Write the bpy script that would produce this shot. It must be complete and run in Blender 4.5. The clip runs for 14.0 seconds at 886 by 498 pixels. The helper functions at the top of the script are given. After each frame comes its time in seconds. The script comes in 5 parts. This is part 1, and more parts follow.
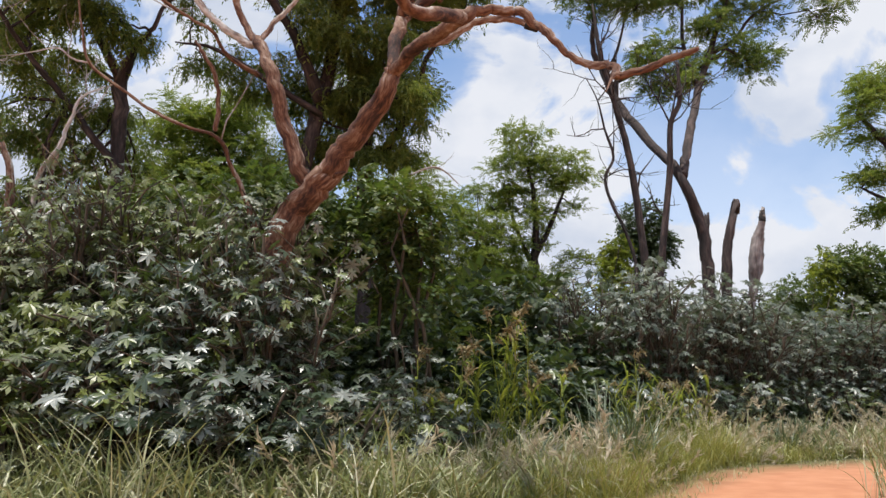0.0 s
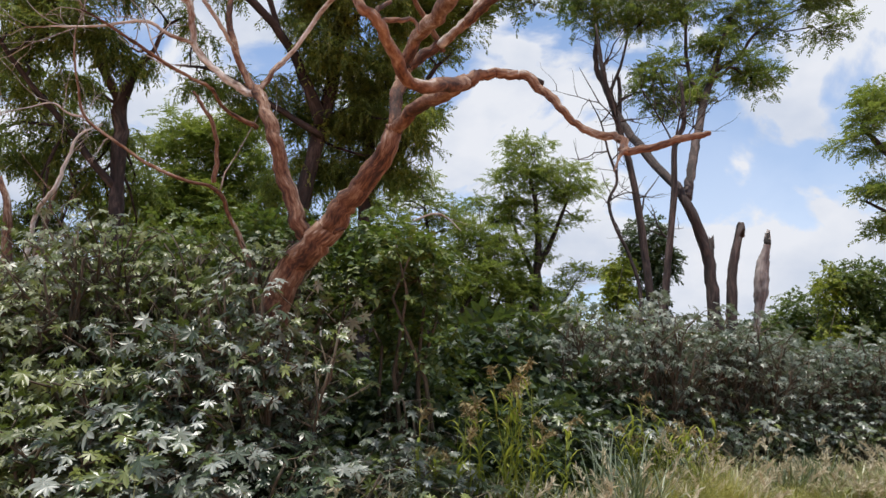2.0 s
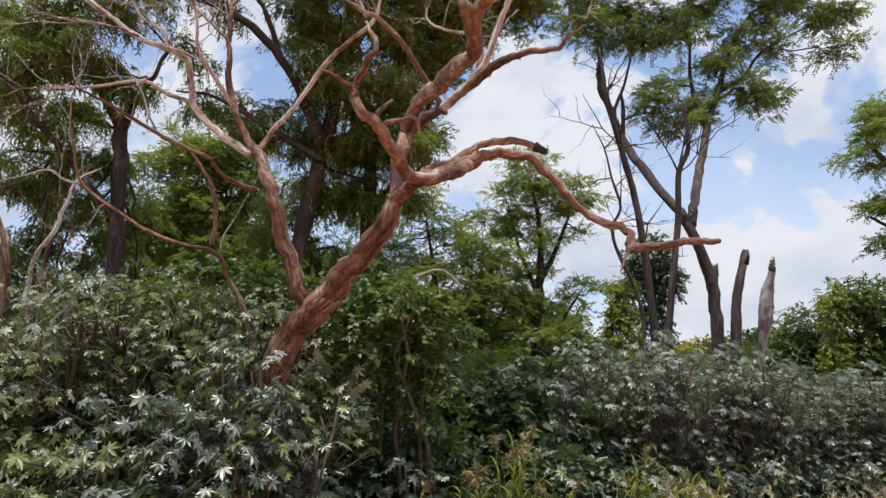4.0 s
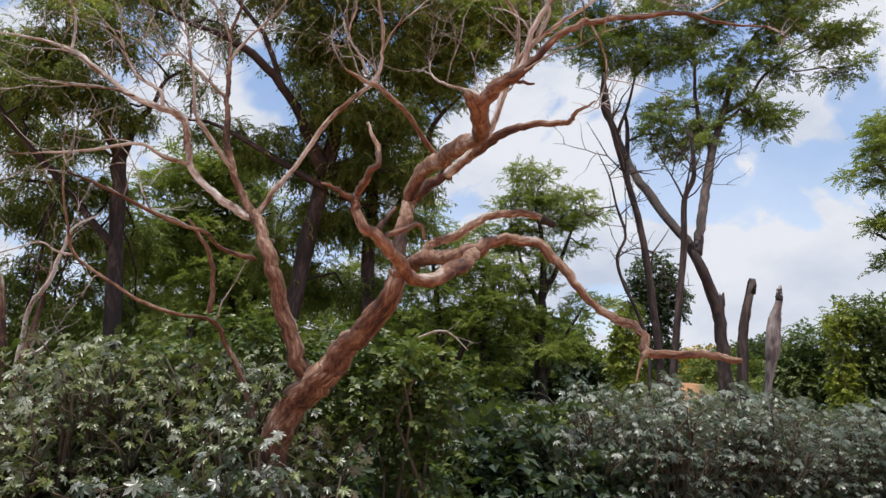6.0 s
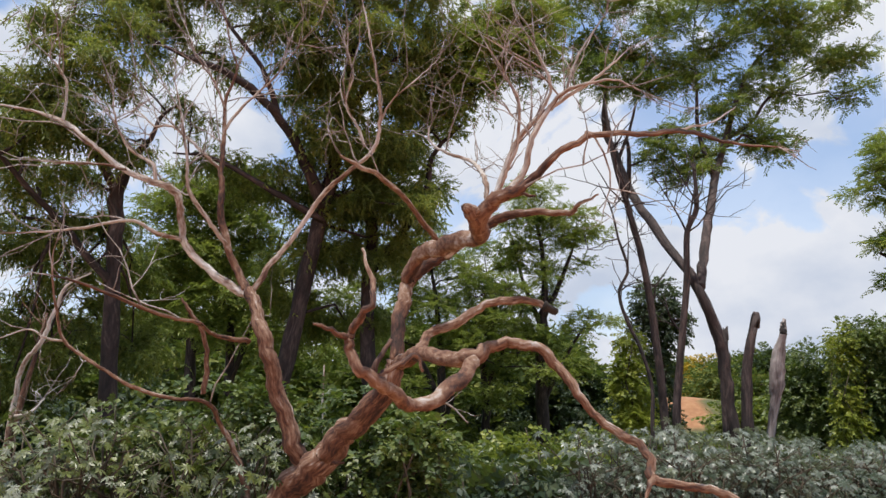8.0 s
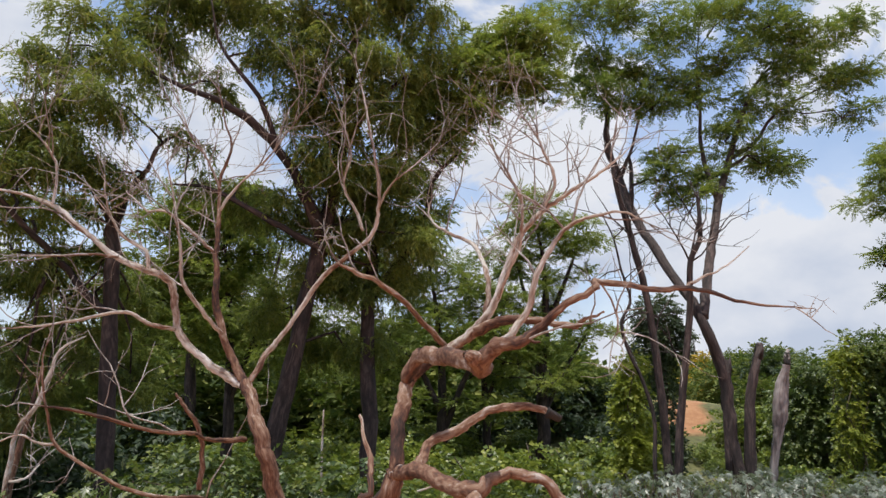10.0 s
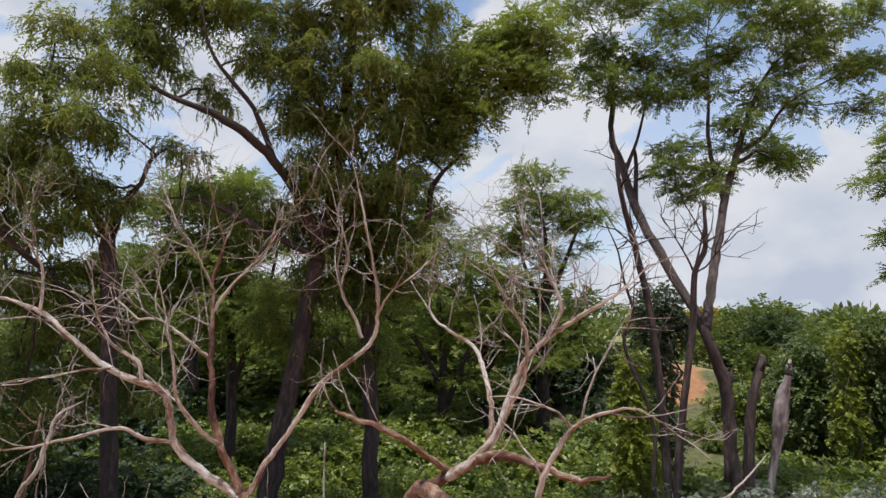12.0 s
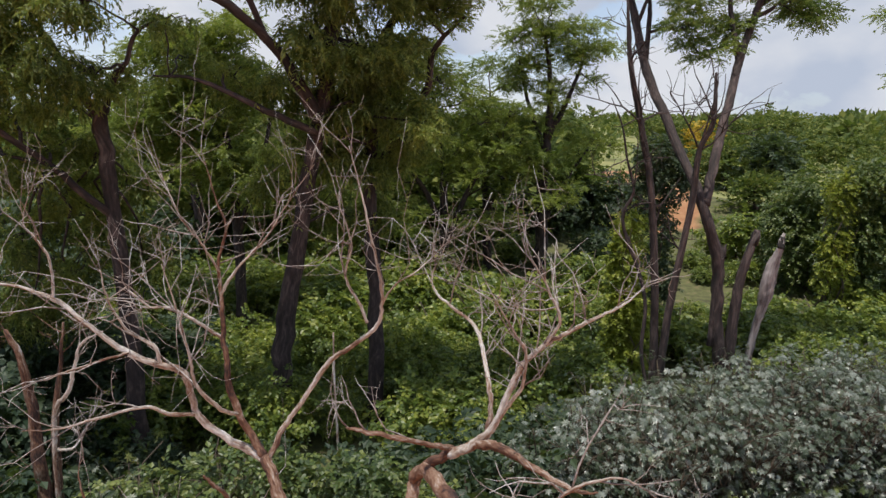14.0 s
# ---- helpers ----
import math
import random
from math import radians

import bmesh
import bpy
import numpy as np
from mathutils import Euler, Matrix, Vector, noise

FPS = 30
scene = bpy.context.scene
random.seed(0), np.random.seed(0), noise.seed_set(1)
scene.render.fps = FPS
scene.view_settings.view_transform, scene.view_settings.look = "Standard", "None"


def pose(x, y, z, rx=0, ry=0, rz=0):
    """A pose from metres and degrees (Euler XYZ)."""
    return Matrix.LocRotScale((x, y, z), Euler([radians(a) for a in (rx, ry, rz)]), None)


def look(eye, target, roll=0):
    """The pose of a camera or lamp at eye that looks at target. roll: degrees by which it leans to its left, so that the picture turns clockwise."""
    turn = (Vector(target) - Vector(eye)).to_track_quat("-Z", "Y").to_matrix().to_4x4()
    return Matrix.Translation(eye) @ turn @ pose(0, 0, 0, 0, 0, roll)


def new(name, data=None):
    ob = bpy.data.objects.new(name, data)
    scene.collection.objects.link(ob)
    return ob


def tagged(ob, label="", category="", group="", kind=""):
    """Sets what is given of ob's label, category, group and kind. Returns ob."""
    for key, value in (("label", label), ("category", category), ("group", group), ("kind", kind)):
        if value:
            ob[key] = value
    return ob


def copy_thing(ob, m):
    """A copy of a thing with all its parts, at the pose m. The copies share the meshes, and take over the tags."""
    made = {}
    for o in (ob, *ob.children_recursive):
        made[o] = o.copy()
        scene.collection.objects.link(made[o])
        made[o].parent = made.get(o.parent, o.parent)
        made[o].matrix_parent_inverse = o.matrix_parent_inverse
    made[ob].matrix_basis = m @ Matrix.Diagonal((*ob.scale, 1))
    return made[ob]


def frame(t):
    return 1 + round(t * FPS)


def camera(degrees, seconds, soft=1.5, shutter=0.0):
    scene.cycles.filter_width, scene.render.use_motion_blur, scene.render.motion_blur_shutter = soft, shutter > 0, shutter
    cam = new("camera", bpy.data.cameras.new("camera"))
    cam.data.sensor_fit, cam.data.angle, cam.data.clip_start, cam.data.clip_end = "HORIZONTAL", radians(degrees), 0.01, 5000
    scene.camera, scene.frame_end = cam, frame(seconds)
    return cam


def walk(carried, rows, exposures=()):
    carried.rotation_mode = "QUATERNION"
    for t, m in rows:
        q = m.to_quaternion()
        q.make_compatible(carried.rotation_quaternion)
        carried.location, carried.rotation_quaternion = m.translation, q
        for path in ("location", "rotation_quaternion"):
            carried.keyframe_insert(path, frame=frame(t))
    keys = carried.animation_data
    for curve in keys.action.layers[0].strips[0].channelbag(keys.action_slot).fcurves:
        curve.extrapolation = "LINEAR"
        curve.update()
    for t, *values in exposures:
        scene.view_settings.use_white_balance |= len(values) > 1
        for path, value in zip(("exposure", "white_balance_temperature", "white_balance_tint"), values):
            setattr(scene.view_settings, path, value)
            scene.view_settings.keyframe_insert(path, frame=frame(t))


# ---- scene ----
cam = camera(64.7, 14.0, soft=1.5)
METRES, EYE, TILT, LEAN, TURN = 8.0, 1.0, 11.7, 0.0, 0.0
ROWS = [
    (0.0, 0.0, 0.0, 0.0, 0.0, 0.0, -0.0),
    (0.5, 0.0004, 0.0064, 0.0197, 0.02, 0.01, -0.01),
    (1.0, -0.0006, 0.0116, 0.0354, 0.05, 0.03, -0.03),
    (1.5, -0.0009, 0.017, 0.0574, 0.11, 0.04, -0.02),
    (2.0, -0.0011, 0.0198, 0.0763, 0.15, 0.06, -0.0),
    (2.5, 0.0003, 0.0229, 0.1001, 0.2, 0.06, -0.03),
    (3.0, 0.001, 0.0256, 0.1215, 0.24, 0.05, -0.04),
    (5.5, -0.0053, 0.0566, 0.2394, 0.4, -0.01, -0.18),
    (6.0, -0.0051, 0.0647, 0.2608, 0.44, 0.04, -0.12),
    (6.5, -0.0044, 0.0719, 0.2839, 0.44, 0.08, -0.08),
    (7.0, -0.0036, 0.0761, 0.3093, 0.5, 0.12, -0.04),
    (7.5, -0.0026, 0.0807, 0.333, 0.52, 0.18, 0.02),
    (8.0, -0.0027, 0.0873, 0.3642, 0.53, 0.2, 0.02),
    (10.5, -0.003, 0.1224, 0.55, 0.59, -1.49, 0.14),
    (11.0, -0.0021, 0.1349, 0.6056, 0.62, -2.33, 0.17),
    (11.5, -0.0018, 0.1469, 0.6585, 0.63, -3.32, 0.18),
    (12.0, -0.0041, 0.1602, 0.721, 0.61, -5.53, 0.19),
    (12.5, -0.0054, 0.1735, 0.7788, 0.63, -8.67, 0.21),
    (13.0, -0.0081, 0.189, 0.8454, 0.61, -12.67, 0.21),
    (13.5, -0.0077, 0.2011, 0.9042, 0.62, -16.39, 0.25),
    (14.0, -0.0065, 0.2187, 0.9741, 0.62, -22.21, 0.25),
]
walk(cam, [(t, pose(0, 0, EYE, TILT, LEAN, TURN) @ pose(METRES * x, METRES * y, METRES * z, 90 + pitch, roll, yaw)) for t, x, y, z, yaw, pitch, roll in ROWS],
     exposures=((0.0, 0.0), (8.0, -0.05), (10.5, -0.1), (12.0, -0.2), (14.0, -0.2)))

# ---- light ----
world = bpy.data.worlds.new("sky")
scene.world = world
world.use_nodes = True
SUN = Vector((-0.10, -0.17, 1.0)).normalized()


def build_sky():
    nt = world.node_tree
    nt.nodes.clear()
    n, l = nt.nodes.new, nt.links.new
    sky = n("ShaderNodeTexSky")
    sky.sky_type, sky.sun_disc = "NISHITA", False
    sky.sun_elevation = math.asin(SUN.z)
    sky.sun_rotation = math.atan2(SUN.x, SUN.y)
    sky.altitude, sky.air_density, sky.dust_density, sky.ozone_density = 700, 1.0, 0.6, 1.5
    gain = n("ShaderNodeVectorMath")
    gain.operation = "MULTIPLY"
    gain.inputs[1].default_value = (0.185, 0.20, 0.21)
    l(sky.outputs[0], gain.inputs[0])
    tc = n("ShaderNodeTexCoord")
    # flatten the cloud field towards the horizon
    mp = n("ShaderNodeMapping")
    mp.inputs["Scale"].default_value = (1.0, 1.0, 1.5)
    mp.inputs["Location"].default_value = (1.37, 0.6, 0.22)
    l(tc.outputs["Generated"], mp.inputs[0])
    big = n("ShaderNodeTexNoise")
    big.inputs["Scale"].default_value, big.inputs["Detail"].default_value = 4.4, 8
    big.inputs["Roughness"].default_value, big.inputs["Distortion"].default_value = 0.52, 0.35
    l(mp.outputs[0], big.inputs["Vector"])
    cover = n("ShaderNodeMapRange")
    cover.inputs["From Min"].default_value, cover.inputs["From Max"].default_value = 0.425, 0.53
    cover.interpolation_type = "SMOOTHSTEP"
    l(big.outputs[0], cover.inputs[0])
    # clouds thicken low down
    sep = n("ShaderNodeSeparateXYZ")
    l(tc.outputs["Generated"], sep.inputs[0])
    low = n("ShaderNodeMapRange")
    low.inputs["From Min"].default_value, low.inputs["From Max"].default_value = 0.02, 0.56
    low.inputs["To Min"].default_value, low.inputs["To Max"].default_value = 0.85, 0.0
    l(sep.outputs[2], low.inputs[0])
    add = n("ShaderNodeMath")
    add.operation, add.use_clamp = "ADD", True
    l(cover.outputs[0], add.inputs[0])
    l(low.outputs[0], add.inputs[1])
    fine = n("ShaderNodeTexNoise")
    fine.inputs["Scale"].default_value, fine.inputs["Detail"].default_value = 5.0, 6
    l(mp.outputs[0], fine.inputs["Vector"])
    tone = n("ShaderNodeValToRGB")
    tone.color_ramp.elements[0].position, tone.color_ramp.elements[0].color = 0.36, (0.56, 0.63, 0.77, 1)
    tone.color_ramp.elements[1].position, tone.color_ramp.elements[1].color = 0.58, (0.82, 0.845, 0.91, 1)
    l(fine.outputs[0], tone.inputs[0])
    mix = n("ShaderNodeMix")
    mix.data_type = "RGBA"
    l(add.outputs[0], mix.inputs[0])
    l(gain.outputs[0], mix.inputs[6])
    l(tone.outputs[0], mix.inputs[7])
    bg = n("ShaderNodeBackground")
    l(mix.outputs[2], bg.inputs[0])
    bg.inputs[1].default_value = 1.0
    l(bg.outputs[0], n("ShaderNodeOutputWorld").inputs[0])


build_sky()
sun = new("sun", bpy.data.lights.new("sun", "SUN"))
sun.data.energy, sun.data.angle, sun.data.color = 4.8, radians(0.6), (1.0, 0.95, 0.87)
sun.matrix_world = look(SUN * 60, (0, 0, 0))


# ---- materials ----
def material(name):
    m = bpy.data.materials.new(name)
    m.use_nodes = True
    nt = m.node_tree
    return m, nt, nt.nodes["Principled BSDF"], nt.nodes.new, nt.links.new


def ramp(n, stops):
    r = n("ShaderNodeValToRGB")
    while len(r.color_ramp.elements) < len(stops):
        r.color_ramp.elements.new(0.5)
    for e, (p, c) in zip(r.color_ramp.elements, stops):
        e.position, e.color = p, (*c, 1)
    return r


def leaf_material(name, stops, rough=0.45, gloss=0.5, through_light=0.3, glow=(0.20, 0.30, 0.03)):
    """A leaf: colour by leaf, a soft mottling, light through the blade."""
    m, nt, b, n, l = material(name)
    geo, info = n("ShaderNodeNewGeometry"), n("ShaderNodeObjectInfo")
    add, fr = n("ShaderNodeMath"), n("ShaderNodeMath")
    fr.operation = "FRACT"
    l(geo.outputs["Random Per Island"], add.inputs[0])
    l(info.outputs["Random"], add.inputs[1])
    l(add.outputs[0], fr.inputs[0])
    tc = n("ShaderNodeTexCoord")
    patch = n("ShaderNodeTexNoise")
    patch.inputs["Scale"].default_value, patch.inputs["Detail"].default_value = 0.7, 3
    l(geo.outputs["Position"], patch.inputs["Vector"])
    spread = n("ShaderNodeMapRange")
    spread.inputs["From Min"].default_value, spread.inputs["From Max"].default_value = 0.3, 0.7
    l(patch.outputs[0], spread.inputs[0])
    mid = n("ShaderNodeMix")
    mid.inputs[0].default_value = 0.4
    l(fr.outputs[0], mid.inputs[2])
    l(spread.outputs[0], mid.inputs[3])
    r = ramp(n, stops)
    l(mid.outputs[0], r.inputs[0])
    l(r.outputs[0], b.inputs["Base Color"])
    b.inputs["Roughness"].default_value = rough
    b.inputs["Specular IOR Level"].default_value = gloss
    tr = n("ShaderNodeBsdfTranslucent")
    tint = n("ShaderNodeMix")
    tint.data_type, tint.blend_type = "RGBA", "MIX"
    tint.inputs[0].default_value = 0.6
    l(r.outputs[0], tint.inputs[6])
    tint.inputs[7].default_value = (*glow, 1)
    l(tint.outputs[2], tr.inputs[0])
    sh = n("ShaderNodeMixShader")
    sh.inputs[0].default_value = through_light
    l(b.outputs[0], sh.inputs[1])
    l(tr.outputs[0], sh.inputs[2])
    l(sh.outputs[0], nt.nodes["Material Output"].inputs[0])
    return m


def bark_material(name, stops, scale=3.0, stretch=(1, 1, 0.25), bump=0.6, rough=0.85, fine=28.0, grain=False, twist=1.3):
    """Wood; grain: the pattern follows the limb by the mesh's own coordinates."""
    m, nt, b, n, l = material(name)
    tc, mp = n("ShaderNodeTexCoord"), n("ShaderNodeMapping")
    mp.inputs["Scale"].default_value = stretch
    if grain:
        own = n("ShaderNodeAttribute")
        own.attribute_name = "grain"
        l(own.outputs["Vector"], mp.inputs[0])
    else:
        l(tc.outputs["Object"], mp.inputs[0])
    a, c = n("ShaderNodeTexNoise"), n("ShaderNodeTexNoise")
    a.inputs["Scale"].default_value, a.inputs["Detail"].default_value, a.inputs["Roughness"].default_value = scale, 8, 0.65
    a.inputs["Distortion"].default_value = twist
    c.inputs["Scale"].default_value, c.inputs["Detail"].default_value = fine, 5
    l(mp.outputs[0], a.inputs["Vector"])
    l(mp.outputs[0], c.inputs["Vector"])
    r = ramp(n, stops)
    mix = n("ShaderNodeMix")
    mix.inputs[0].default_value = 0.3
    l(a.outputs[0], mix.inputs[2])
    l(c.outputs[0], mix.inputs[3])
    l(mix.outputs[0], r.inputs[0])
    l(r.outputs[0], b.inputs["Base Color"])
    b.inputs["Roughness"].default_value = rough
    bp = n("ShaderNodeBump")
    bp.inputs["Strength"].default_value, bp.inputs["Distance"].default_value = bump, 0.03
    l(mix.outputs[0], bp.inputs["Height"])
    l(bp.outputs[0], b.inputs["Normal"])
    return m


RED = [(0.37, (0.018, 0.010, 0.008)), (0.44, (0.058, 0.027, 0.020)), (0.50, (0.138, 0.064, 0.038)), (0.57, (0.245, 0.153, 0.104)), (0.65, (0.45, 0.41, 0.385))]
PALE = [(0.36, (0.10, 0.048, 0.034)), (0.43, (0.21, 0.13, 0.09)), (0.50, (0.38, 0.325, 0.28)), (0.56, (0.50, 0.46, 0.43)), (0.64, (0.70, 0.67, 0.65))]
DARK = [(0.38, (0.014, 0.010, 0.010)), (0.5, (0.040, 0.027, 0.025)), (0.62, (0.10, 0.07, 0.064))]
GREY = [(0.36, (0.07, 0.052, 0.05)), (0.5, (0.22, 0.185, 0.18)), (0.64, (0.38, 0.34, 0.33))]
M_RED = bark_material("red_dead_wood", RED, 5.0, (1, 1, 0.3), 0.7, grain=True, fine=45, twist=0.5)
M_PALE = bark_material("pale_dead_wood", PALE, 5.0, (1, 1, 0.3), 0.6, grain=True, fine=45, twist=0.5)
M_TWIG = bark_material("pale_twigs", [(0.40, (0.13, 0.095, 0.08)), (0.5, (0.28, 0.24, 0.22)), (0.6, (0.50, 0.47, 0.45))], 4.0, (1, 1, 1), 0.2)
M_REDTWIG = bark_material("red_twigs", RED, 4.0, (1, 1, 1), 0.2)
M_CHAR = bark_material("charred_wood", [(0.4, (0.012, 0.011, 0.011)), (0.7, (0.05, 0.04, 0.035))], 8.0)
M_BARK = bark_material("dark_bark", DARK, 5.0, (1, 1, 0.2), 1.0, grain=True, fine=24)
M_DARKTWIG = bark_material("dark_twigs", DARK, 4.0, (1, 1, 1), 0.2)
M_STUMP = bark_material("weathered_wood", GREY, 5.0, (1, 1, 0.12), 0.8, grain=True)
M_STEM = bark_material("green_brown_stem", [(0.35, (0.035, 0.028, 0.02)), (0.65, (0.12, 0.09, 0.06))], 6.0, bump=0.2)
# Castor ramps: pale grey stops paint the leaves' sky sheen into their colour.
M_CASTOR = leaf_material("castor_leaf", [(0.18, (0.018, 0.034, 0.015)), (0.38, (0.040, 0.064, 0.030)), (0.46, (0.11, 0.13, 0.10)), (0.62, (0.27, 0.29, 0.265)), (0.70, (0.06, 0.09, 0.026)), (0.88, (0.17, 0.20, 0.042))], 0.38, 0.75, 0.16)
M_SILVER = leaf_material("silver_castor_leaf", [(0.15, (0.030, 0.050, 0.025)), (0.36, (0.066, 0.094, 0.054)), (0.52, (0.13, 0.157, 0.12)), (0.74, (0.27, 0.295, 0.26)), (0.90, (0.12, 0.148, 0.048))], 0.38, 0.7, 0.3, (0.22, 0.28, 0.12))
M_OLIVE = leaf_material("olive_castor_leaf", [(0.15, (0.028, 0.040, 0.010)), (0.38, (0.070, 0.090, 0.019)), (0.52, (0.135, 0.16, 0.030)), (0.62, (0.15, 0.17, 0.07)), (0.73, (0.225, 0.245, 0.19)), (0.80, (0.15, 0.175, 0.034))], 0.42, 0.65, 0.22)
M_WEEP = leaf_material("weeping_leaf", [(0.15, (0.048, 0.076, 0.023)), (0.5, (0.145, 0.19, 0.042)), (0.85, (0.34, 0.365, 0.075))], 0.45, 0.5, 0.46, (0.28, 0.35, 0.05))
M_CANOPY = leaf_material("canopy_leaf", [(0.15, (0.048, 0.088, 0.026)), (0.5, (0.125, 0.185, 0.042)), (0.85, (0.29, 0.33, 0.068))], 0.42, 0.5, 0.45, (0.25, 0.34, 0.038))
M_LEAFY = leaf_material("crown_leaf", [(0.15, (0.075, 0.12, 0.028)), (0.5, (0.165, 0.215, 0.044)), (0.85, (0.32, 0.345, 0.068))], 0.45, 0.5, 0.5, (0.30, 0.38, 0.05))
M_MOUND = leaf_material("mound_vine_leaf", [(0.15, (0.032, 0.058, 0.017)), (0.5, (0.080, 0.118, 0.033)), (0.85, (0.18, 0.205, 0.052))], 0.45, 0.5, 0.28)
# Green darkened for the shade on thickets; also serves dark vines and a tree.
M_BROAD = leaf_material("dark_shaded_leaf", [(0.15, (0.016, 0.032, 0.018)), (0.5, (0.033, 0.055, 0.030)), (0.85, (0.072, 0.096, 0.046))], 0.5, 0.35, 0.2)
M_VINE = leaf_material("vine_leaf", [(0.15, (0.042, 0.075, 0.016)), (0.5, (0.125, 0.18, 0.033)), (0.85, (0.30, 0.32, 0.055))], 0.42, 0.5, 0.4, (0.27, 0.33, 0.045))
M_LIME = leaf_material("bright_vine_leaf", [(0.15, (0.10, 0.14, 0.018)), (0.5, (0.22, 0.26, 0.034)), (0.85, (0.36, 0.37, 0.06))], 0.45, 0.4, 0.45, (0.34, 0.40, 0.05))
M_FAR = leaf_material("far_leaf", [(0.15, (0.045, 0.072, 0.026)), (0.5, (0.11, 0.142, 0.043)), (0.85, (0.24, 0.245, 0.066))], 0.7, 0.15, 0.25)
M_YELLOW = leaf_material("yellow_blossom", [(0.2, (0.30, 0.20, 0.02)), (0.8, (0.55, 0.36, 0.03))], 0.6, 0.3, 0.2)
M_GRASS = leaf_material("green_grass", [(0.12, (0.10, 0.13, 0.042)), (0.38, (0.205, 0.235, 0.085)), (0.62, (0.37, 0.37, 0.19)), (0.82, (0.60, 0.58, 0.41))], 0.40, 0.6, 0.3, (0.27, 0.30, 0.08))
M_FINE = leaf_material("fine_grass_blade", [(0.15, (0.14, 0.16, 0.03)), (0.5, (0.26, 0.27, 0.055)), (0.85, (0.44, 0.40, 0.14))], 0.5, 0.4, 0.4, (0.36, 0.36, 0.07))
M_BLUE = leaf_material("blue_green_grass", [(0.2, (0.11, 0.14, 0.09)), (0.6, (0.21, 0.25, 0.17)), (0.9, (0.34, 0.36, 0.25))], 0.4, 0.6, 0.2)
M_DRY = leaf_material("dry_grass", [(0.15, (0.20, 0.16, 0.07)), (0.5, (0.32, 0.26, 0.13)), (0.85, (0.46, 0.39, 0.24))], 0.55, 0.4, 0.3, (0.4, 0.32, 0.14))
M_PLUME = leaf_material("grass_plume", [(0.15, (0.50, 0.44, 0.31)), (0.85, (0.70, 0.64, 0.50))], 0.7, 0.2, 0.4, (0.6, 0.52, 0.36))


def ground_material():
    m, nt, b, n, l = material("red_earth_and_litter")
    tc = n("ShaderNodeTexCoord")
    a, c, d = n("ShaderNodeTexNoise"), n("ShaderNodeTexNoise"), n("ShaderNodeTexNoise")
    for node, s, det in ((a, 0.45, 4), (c, 3.0, 6), (d, 60.0, 3)):
        node.inputs["Scale"].default_value, node.inputs["Detail"].default_value = s, det
        l(tc.outputs["Object"], node.inputs["Vector"])
    earth = ramp(n, [(0.3, (0.42, 0.172, 0.084)), (0.5, (0.475, 0.205, 0.103)), (0.7, (0.525, 0.245, 0.132))])
    l(c.outputs[0], earth.inputs[0])
    litter = ramp(n, [(0.3, (0.05, 0.05, 0.02)), (0.55, (0.10, 0.105, 0.035)), (0.75, (0.17, 0.13, 0.07))])
    l(c.outputs[0], litter.inputs[0])
    meadow = ramp(n, [(0.3, (0.15, 0.17, 0.05)), (0.7, (0.27, 0.25, 0.09))])
    l(a.outputs[0], meadow.inputs[0])
    att = n("ShaderNodeAttribute")
    att.attribute_name = "cover"
    sep = n("ShaderNodeSeparateColor")
    l(att.outputs["Color"], sep.inputs[0])
    m1, m2 = n("ShaderNodeMix"), n("ShaderNodeMix")
    m1.data_type = m2.data_type = "RGBA"
    l(sep.outputs[0], m1.inputs[0])
    l(litter.outputs[0], m1.inputs[6])
    l(earth.outputs[0], m1.inputs[7])
    l(sep.outputs[1], m2.inputs[0])
    l(m1.outputs[2], m2.inputs[6])
    l(meadow.outputs[0], m2.inputs[7])
    l(m2.outputs[2], b.inputs["Base Color"])
    b.inputs["Roughness"].default_value = 0.9
    add = n("ShaderNodeMath")
    l(c.outputs[0], add.inputs[0])
    l(d.outputs[0], add.inputs[1])
    bp = n("ShaderNodeBump")
    bp.inputs["Strength"].default_value, bp.inputs["Distance"].default_value = 0.25, 0.012
    l(add.outputs[0], bp.inputs["Height"])
    l(bp.outputs[0], b.inputs["Normal"])
    return m


M_GROUND = ground_material()


# ---- mesh helpers ----
def np_mesh(name, verts, faces, mat, smooth=False, grain=None):
    """A mesh from arrays: verts (n, 3), faces (m, 3) or (m, 4)."""
    verts, faces = np.asarray(verts, np.float32), np.asarray(faces, np.int32)
    me = bpy.data.meshes.new(name)
    k = faces.shape[1]
    me.vertices.add(len(verts))
    me.vertices.foreach_set("co", verts.ravel())
    me.loops.add(faces.size)
    me.loops.foreach_set("vertex_index", faces.ravel())
    me.polygons.add(len(faces))
    me.polygons.foreach_set("loop_start", np.arange(0, faces.size, k, dtype=np.int32))
    me.polygons.foreach_set("use_smooth", np.full(len(faces), smooth))
    me.update(calc_edges=True)
    me.materials.append(mat)
    if grain is not None:
        me.attributes.new("grain", "FLOAT_VECTOR", "POINT").data.foreach_set("vector", np.asarray(grain, np.float32).ravel())
    return me


